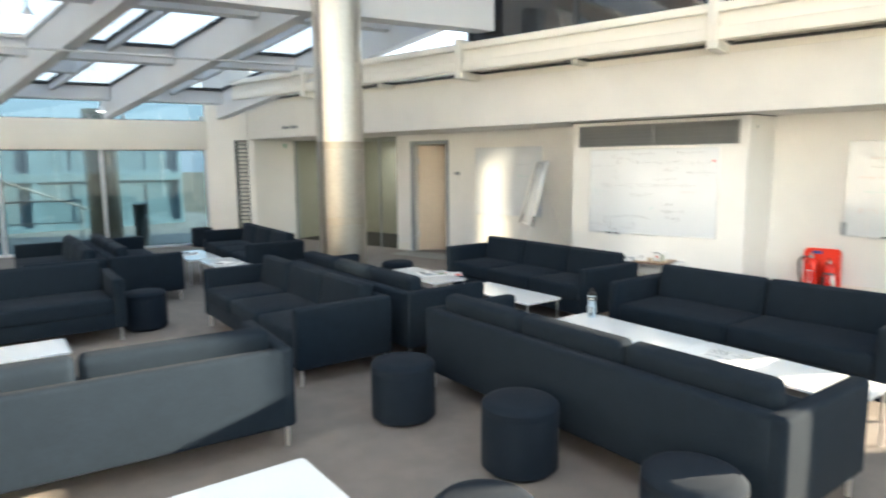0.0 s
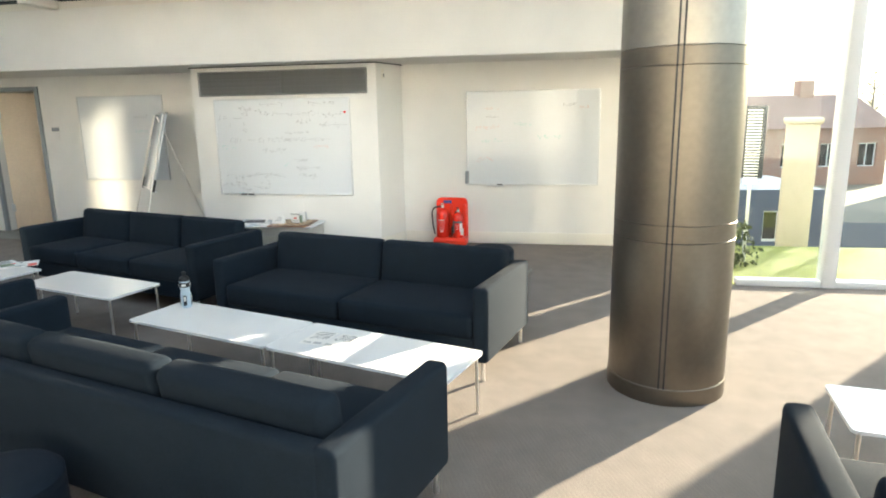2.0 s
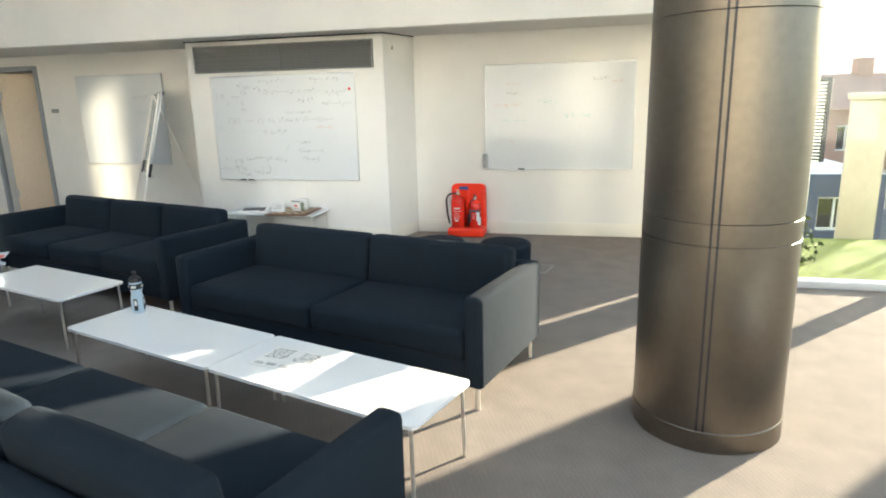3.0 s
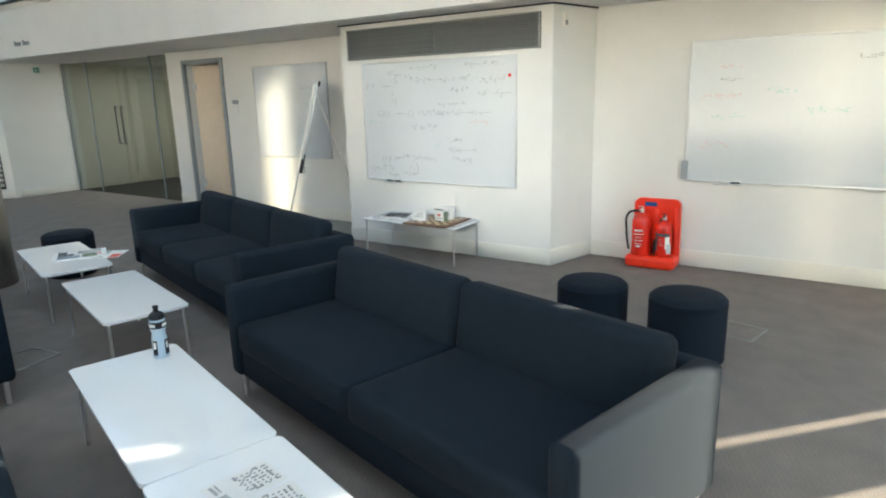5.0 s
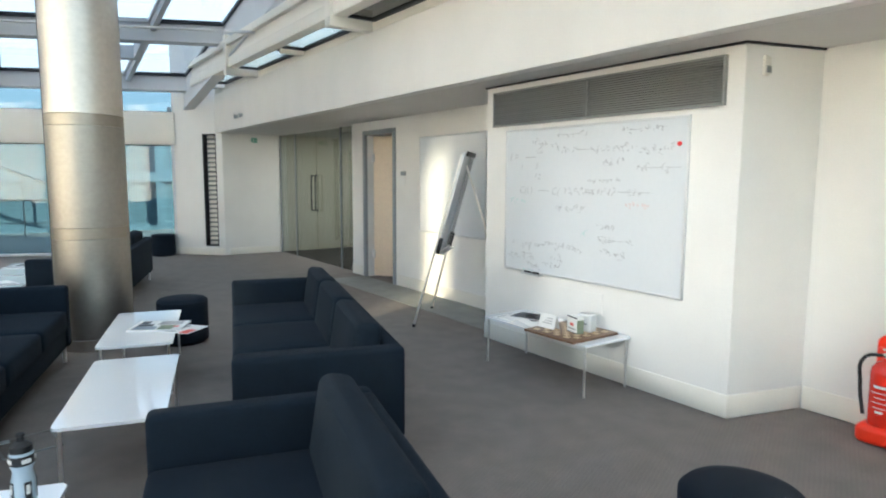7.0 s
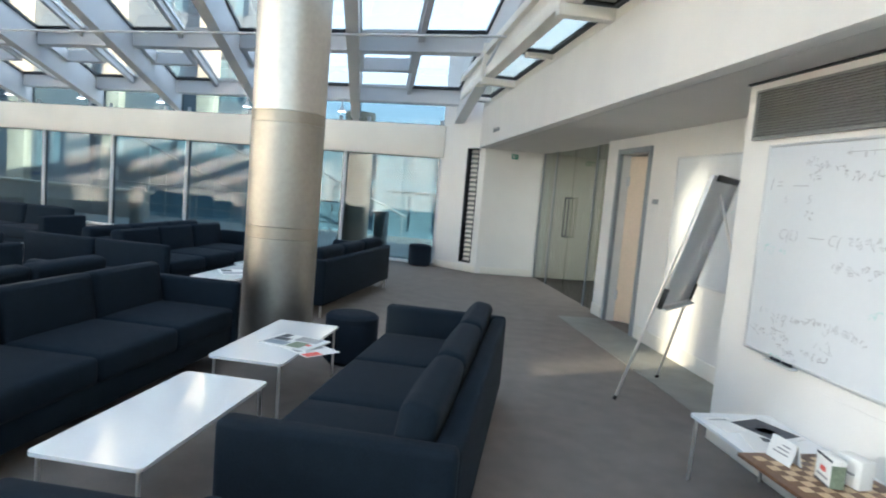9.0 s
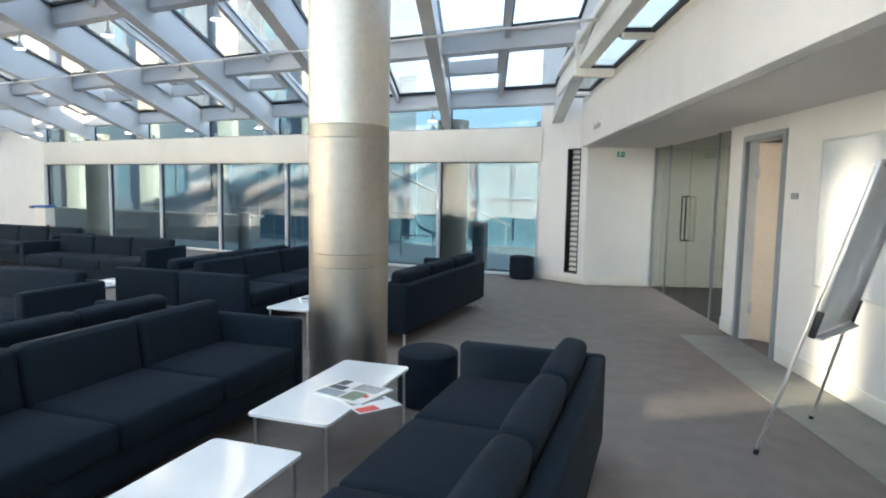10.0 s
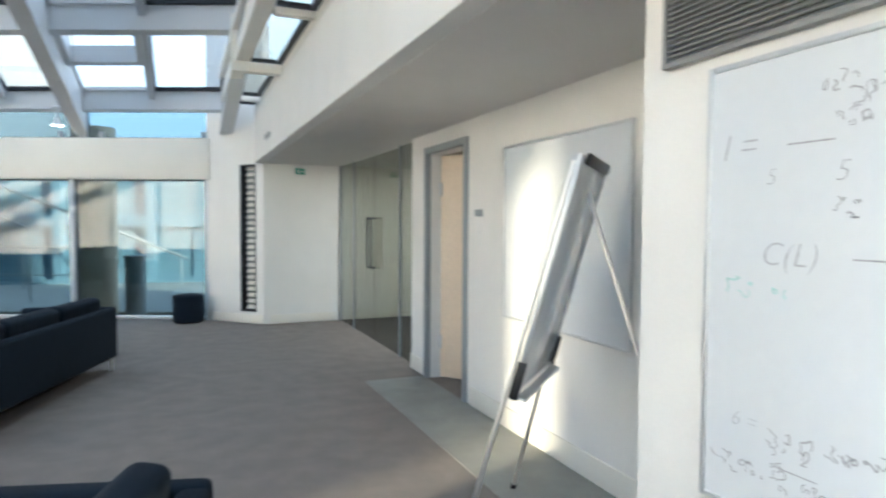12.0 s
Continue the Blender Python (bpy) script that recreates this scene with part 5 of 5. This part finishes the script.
# ---- roof lamps ----
def roof_lamp():
    lp = thing("spot_lamp", "small white conical spotlight fixed to the roof steel, lit", "lamp", "roof spotlights")
    bm = bmesh.new()
    lathe(bm, [(0.03, 0.10), (0.034, 0.06), (0.085, 0.0), (0.088, -0.004)], 28)
    part("shade", bm, M["white_steel"], lp)
    bm = bmesh.new()
    lathe(bm, [(0.076, -0.006), (0.07, -0.009)], 24)
    part("lens", bm, lamp_glow, lp, "glowing lamp lens", smooth=None)
    bm = bmesh.new()
    rod(bm, (0, 0, 0.1), (0, 0, 0.26), 0.012)
    cuboid(bm, (-0.06, -0.03, 0.24), (0.06, 0.03, 0.27), 0.005)
    part("bracket", bm, M["white_steel"], lp)
    return lp


rl = None
for i, x in enumerate(RAFX[1:8]):
    for dx, d in ((-0.26, 0.5), (-0.75, 5.3)):
        if d > 1 and x > 5.0:
            continue
        xx = x + 1.925 + dx if d > 1 else x + dx
        m = pose(xx, north(xx) - d, 2.67 + SLOPE * d + 0.03)
        if rl is None:
            rl = roof_lamp()
            rl.matrix_world = m
        else:
            copy_thing(rl, m)

# ---- leaflet lectern at the far west end ----
lc = thing("leaflet_stand", "white leaflet stand with a blue tray and a small framed notice", "stand", at=pose(-1.95, 16.4, 0, 0, 0, -20) @ Matrix.Diagonal((0.55, 0.6, 1, 1)))
bm = bmesh.new()
cuboid(bm, (-0.35, -0.2, 0), (0.35, 0.2, 0.95), 0.02)
part("cabinet", bm, M["cream_steel"], lc)
bm = bmesh.new()
cuboid(bm, (-0.42, -0.24, 0.95), (0.42, 0.24, 1.0), 0.01)
part("tray", bm, M["label_blue"], lc, "blue plastic tray")
bm = bmesh.new()
cuboid(bm, (-0.7, -0.2, 0.93), (-0.42, 0.2, 0.98), 0.01)
part("scanner", bm, M["black"], lc)
bm = bmesh.new()
cuboid(bm, (0.37, -0.22, 0.1), (0.62, -0.18, 0.55), 0.008)
part("notice_frame", bm, M["walnut"], lc)
bm = bmesh.new()
cuboid(bm, (0.4, -0.224, 0.14), (0.59, -0.221, 0.5))
part("notice", bm, M["label_white"], lc)

# ---- outdoors ----
BOLLARDS = ((8.6, 14.0), (2.98, 16.42))
bm = bmesh.new()
cuboid(bm, (-600, -600, -3.3), (600, 600, -3.0))
solid("ground", bm, M["far_ground"], "open worn ground around the building", "ground")
bm = bmesh.new()
prism(bm, [(-14, north(-14) + 0.2), (13.6, 12.6), (16, 30), (-14, 42)], -3.05, -0.04)
solid("pavement_terrace", bm, M["paving"], "pale paved terrace outside the glazing", "pavement", smooth=None)
bm = bmesh.new()
v = [bm.verts.new(p) for p in ((9.5, -40, -0.2), (12.6, -40, -0.25), (15.5, -40, -3.05), (9.5, -40, -3.05), (9.5, -1.5, -0.2), (12.6, -1.5, -0.25), (15.5, -1.5, -3.05), (9.5, -1.5, -3.05))]
for f in ((0, 1, 5, 4), (1, 2, 6, 5), (0, 3, 2, 1), (4, 5, 6, 7), (0, 4, 7, 3), (3, 7, 6, 2)):
    bm.faces.new([v[i] for i in f])
bmesh.ops.recalc_face_normals(bm, faces=bm.faces)
solid("ground_bank", bm, M["grass"], "bright green lawn bank outside the tall window", "ground", smooth=None)
block("road", (24, -60, -3.0), (31, 60, -2.97), mat("asphalt", (0.055, 0.055, 0.058), 0.9, grain=0.2, scale=40, bump=0.3, stain=0.1), "grey asphalt road beyond the lawn", "road")


def facade(name, label, at, width, height, depth, wall, cols, rows, pane, ww, wh, sill, roof_h=0.0, pillars=0, bars="label_white"):
    """A building front in local x and z, windows set back in reveals."""
    b = thing(name, label, "building", at=at)
    bm = bmesh.new()
    cuboid(bm, (-width / 2, 0.25, -0.3), (width / 2, depth, height))
    part("core", bm, M[wall], b)
    cw, rh = width / cols, height / rows
    bm = bmesh.new()
    for j in range(rows):
        z0, z1 = j * rh + sill, j * rh + sill + wh
        cuboid(bm, (-width / 2, 0, j * rh - (0.3 if j == 0 else 0)), (width / 2, 0.25, z0))
        cuboid(bm, (-width / 2, 0, z1), (width / 2, 0.25, (j + 1) * rh))
        for i in range(cols + 1):
            xa = -width / 2 if i == 0 else -width / 2 + i * cw - (cw - ww) / 2
            xb = width / 2 if i == cols else -width / 2 + i * cw + (cw - ww) / 2
            cuboid(bm, (xa, 0, z0), (xb, 0.25, z1))
    part("wall", bm, M[wall], b, smooth=None)
    for j in range(rows):
        for i in range(cols):
            cx, z0 = -width / 2 + (i + 0.5) * cw, j * rh + sill
            bm = bmesh.new()
            cuboid(bm, (cx - ww / 2, 0.18, z0), (cx + ww / 2, 0.2, z0 + wh))
            wnd = part("window", bm, M[pane], b, smooth=None)
            bm = bmesh.new()
            for a, c_ in (((cx - ww / 2, 0.13, z0), (cx - ww / 2 + 0.06, 0.18, z0 + wh)), ((cx + ww / 2 - 0.06, 0.13, z0), (cx + ww / 2, 0.18, z0 + wh)), ((cx - ww / 2 + 0.06, 0.13, z0), (cx + ww / 2 - 0.06, 0.18, z0 + 0.06)), ((cx - ww / 2 + 0.06, 0.13, z0 + wh - 0.06), (cx + ww / 2 - 0.06, 0.18, z0 + wh)), ((cx - 0.025, 0.13, z0 + 0.06), (cx + 0.025, 0.18, z0 + wh - 0.06))):
                cuboid(bm, a, c_)
            part("window_frame", bm, M[bars], wnd, smooth=None)
    if roof_h:
        bm = bmesh.new()
        v = [bm.verts.new(p) for p in ((-width / 2 - 0.3, -0.3, height), (width / 2 + 0.3, -0.3, height), (width / 2 + 0.3, depth + 0.3, height), (-width / 2 - 0.3, depth + 0.3, height), (-width / 2 - 0.3, depth / 2, height + roof_h), (width / 2 + 0.3, depth / 2, height + roof_h))]
        for f in ((0, 1, 5, 4), (2, 3, 4, 5), (0, 4, 3), (1, 2, 5), (3, 2, 1, 0)):
            bm.faces.new([v[i] for i in f])
        bmesh.ops.recalc_face_normals(bm, faces=bm.faces)
        rf = part("roof", bm, M["roof"], b, smooth=None)
        bm = bmesh.new()
        cuboid(bm, (width * 0.25, depth / 2 - 0.4, height + roof_h * 0.6), (width * 0.25 + 0.9, depth / 2 + 0.4, height + roof_h + 0.9))
        part("chimney", bm, M[wall], rf)
    for i in range(pillars):
        bm = bmesh.new()
        px = -width / 2 + (i + 0.5) * width / pillars
        cuboid(bm, (px - 0.35, -0.45, -0.3), (px + 0.35, 0.0, height), 0.03)
        part("pillar", bm, M["stone"], b, "pale sandstone pillar")
    return b


# wing across the terrace: pale blue glass, brick behind with sandstone pillars
facade("wing_building", "pale blue glass-clad wing across the terrace", pose(6.6, 20.2, -0.05, 0, 0, -8), 12, 3.0, 5, "facade_blue", 6, 2, "glass_sky", 1.8, 1.25, 0.12, bars="facade_blue")
facade("stone_building", "tall blue-grey building with sunlit sandstone pillars", pose(-9.0, 28.5, -0.05, 0, 0, -10), 26, 13.0, 8, "facade_tall", 11, 4, "glass_sky", 1.3, 1.7, 0.9, pillars=7, bars="facade_tall")
facade("brick_building", "dark brick block beyond the west end of the glazing", pose(-15.0, 23.5, -0.05, 0, 0, 20), 9, 6.0, 6, "brick", 4, 2, "glass_dark", 1.2, 1.6, 0.9)
hr = thing("handrail", "thin grey handrail on the terrace", "handrail", at=pose(4.5, 17.6, -0.04, 0, 0, -23))
for i in range(6):
    bm = bmesh.new()
    rod(bm, (-4 + i * 1.6, 0, 0), (-4 + i * 1.6, 0, 1.0), 0.02)
    part("post", bm, M["grille"], hr)
bm = bmesh.new()
rod(bm, (-4, 0, 1.0), (4, 0, 1.0), 0.024)
rod(bm, (-4, 0, 0.5), (4, 0, 0.5), 0.012)
part("rail", bm, M["grille"], hr)
# sloping bars stand in for the rafters' reflections in the north glazing
for k, (x0, z0, x1, z1) in enumerate(((5.2, 2.4, 9.4, 0.6), (3.4, 2.6, 6.2, 1.3), (0.6, 2.7, 4.6, 0.9))):
    st_ = thing("stair_rail", "sloping grey bar standing in for a rafter's reflection in the glazing", "handrail", "stair rails", at=pose(0, 0, 0))
    bm = bmesh.new()
    rod(bm, (x0, 19.2 - 0.14 * (x0 - 6), z0), (x1, 19.2 - 0.14 * (x1 - 6), z1), 0.035)
    part("rail", bm, M["grille"], st_)
    for q in (0.03, 0.5, 0.97):
        xx, zz = x0 + (x1 - x0) * q, z0 + (z1 - z0) * q
        bm = bmesh.new()
        rod(bm, (xx, 19.2 - 0.14 * (xx - 6), -0.04), (xx, 19.2 - 0.14 * (xx - 6), zz), 0.02)
        part("post", bm, M["grille"], st_)
pl = thing("low_wall", "low pale concrete planter wall on the terrace", "wall", at=pose(-2.5, 21.0, -0.04, 0, 0, -20))
bm = bmesh.new()
cuboid(bm, (-5, -0.2, 0), (5, 0.2, 0.7), 0.02)
part("wall", bm, M["paving"], pl)
bm = bmesh.new()
cuboid(bm, (-5.1, -0.26, 0.7), (5.1, 0.26, 0.78), 0.02)
part("coping", bm, M["stone"], pl)

bol = None
for x, y in BOLLARDS:
    if bol is None:
        bol = thing("bollard", "short round grey-green post on the terrace outside the glazing", "bollard", "terrace posts", at=pose(x, y, -0.04))
        bm = bmesh.new()
        lathe(bm, [(0.15, 0.0), (0.15, 0.90), (0.145, 0.905)], 28)
        part("shaft", bm, M["grille"], bol)
        bm = bmesh.new()
        lathe(bm, [(0.157, 0.905), (0.16, 0.915), (0.16, 0.95), (0.14, 0.965)], 28)
        part("cap", bm, M["grille"], bol)
    else:
        copy_thing(bol, pose(x, y, -0.04))

# east side: houses over the road, hedge, young tree
facade("brick_house", "red brick house with white sash windows and a slate roof", pose(44, -12, -3.0, 0, 0, -78), 14, 3.4, 8, "brick", 6, 1, "glass_dark", 1.1, 1.4, 1.1, 2.0)
facade("brick_house", "red brick terrace house across the road", pose(47, 4, -3.0, 0, 0, -84), 15, 3.2, 8, "brick", 6, 1, "glass_dark", 1.1, 1.4, 1.1, 2.0)
facade("brick_house", "buff brick house at the end of the road", pose(40, -30, -3.0, 0, 0, -62), 14, 3.6, 8, "brick_buff", 6, 1, "glass_dark", 1.1, 1.4, 1.1, 2.2)
facade("blue_shed", "low dark blue clad outbuilding on the lawn", pose(22, -2.5, -3.0, 0, 0, -86), 9, 2.4, 4, "facade_blue_dark", 4, 1, "glass_dark", 0.9, 0.9, 0.9)


def crown(rng, n, centre, radii, size):
    """Scattered small leaves in an uneven crown."""
    verts, faces = [], []
    for _ in range(n):
        d = Vector((rng.gauss(0, 1), rng.gauss(0, 1), rng.gauss(0, 1))).normalized() * rng.uniform(0.25, 1.0) ** 0.5
        p = Vector((centre[0] + d.x * radii[0], centre[1] + d.y * radii[1], centre[2] + d.z * radii[2]))
        if noise.noise(p * 1.1) < -0.12:
            continue
        q = Euler((rng.uniform(0, 6.3), rng.uniform(0, 6.3), rng.uniform(0, 6.3))).to_matrix()
        s = size * rng.uniform(0.6, 1.3)
        i = len(verts)
        verts += [tuple(p + q @ Vector(v) * s) for v in ((-0.5, 0, 0), (0, -0.28, 0.05), (0.5, 0, 0), (0, 0.28, 0.05))]
        faces.append((i, i + 1, i + 2, i + 3))
    me = bpy.data.meshes.new("crown")
    me.from_pydata(verts, [], faces)
    return me


def tree(label, at, height, leaves, seed):
    rng = random.Random(seed)
    tr = thing("tree", label, "tree", "trees", at=at)
    bm = bmesh.new()
    rod(bm, (0, 0, 0), (0.03, 0.02, height * 0.55), height * 0.022, height * 0.014, 10)
    rod(bm, (0.03, 0.02, height * 0.55), (0.0, 0.05, height * 0.95), height * 0.014, 0.01, 8)
    part("trunk", bm, M["bark"], tr)
    for i in range(9):
        a, z = rng.uniform(0, 6.3), height * rng.uniform(0.42, 0.8)
        l = height * rng.uniform(0.16, 0.28)
        bm = bmesh.new()
        rod(bm, (0.02, 0.02, z), (l * math.cos(a), l * math.sin(a), z + l * 0.8), height * 0.008, 0.006, 6)
        part("limb", bm, M["bark"], tr)
    me = crown(rng, leaves, (0, 0, height * 0.74), (height * 0.26, height * 0.26, height * 0.27), 0.12)
    me.materials.append(M["leaf"])
    cr = new("crown", me)
    cr.parent = tr


tree("young tree with thin autumn leaves on the lawn", pose(18.0, -7.8, -1.2), 4.4, 900, 11)
tree("young tree further along the lawn", pose(22.0, -10.5, -3.0), 6.0, 2500, 12)
tree("tall tree behind the houses", pose(60, -24, -3.0), 8.0, 3000, 13)
hd = crown(random.Random(21), 1500, (0, 0, 0.3), (0.4, 0.5, 0.35), 0.07)
hd.materials.append(M["earth"])
ob = new("hedge", hd)
ob.matrix_world = pose(11.2, -1.85, -0.25, 0, 0, -10)
tagged(ob, "low brown-green hedge against the wall outside", "hedge", kind="stuff")


# on the bank: sandstone post for a reflection in the tall window, louvred panel
sp = thing("stone_post", "square sandstone post standing in for a reflection in the tall window", "post", at=pose(13.7, -3.33, -1.35, 0, 0, -17))
bm = bmesh.new()
cuboid(bm, (-0.23, -0.22, 0), (0.23, 0.22, 2.77), 0.02)
part("shaft", bm, M["stone"], sp)
bm = bmesh.new()
cuboid(bm, (-0.27, -0.26, 2.77), (0.27, 0.26, 2.86), 0.02)
part("cap", bm, M["stone"], sp)
lp = thing("louvre_post", "dark outdoor panel with close pale louvres", "panel", at=pose(11.5, -2.05, -0.24, 0, 0, -17))
bm = bmesh.new()
cuboid(bm, (-0.02, -0.13, 1.06), (0.02, 0.13, 1.93), 0.01)
part("panel", bm, M["dark_frame"], lp)
bm = bmesh.new()
cuboid(bm, (-0.02, -0.02, 0), (0.02, 0.02, 1.06))
part("stem", bm, M["alu"], lp)
bm = bmesh.new()
cuboid(bm, (-0.03, -0.08, -0.007), (-0.02, 0.08, 0.007))
lv = finish("louvre", bm, M["label_white"])
for i in range(26):
    piece("louvre", lv, lp, pose(0, 0, 1.0 + i * 0.035))
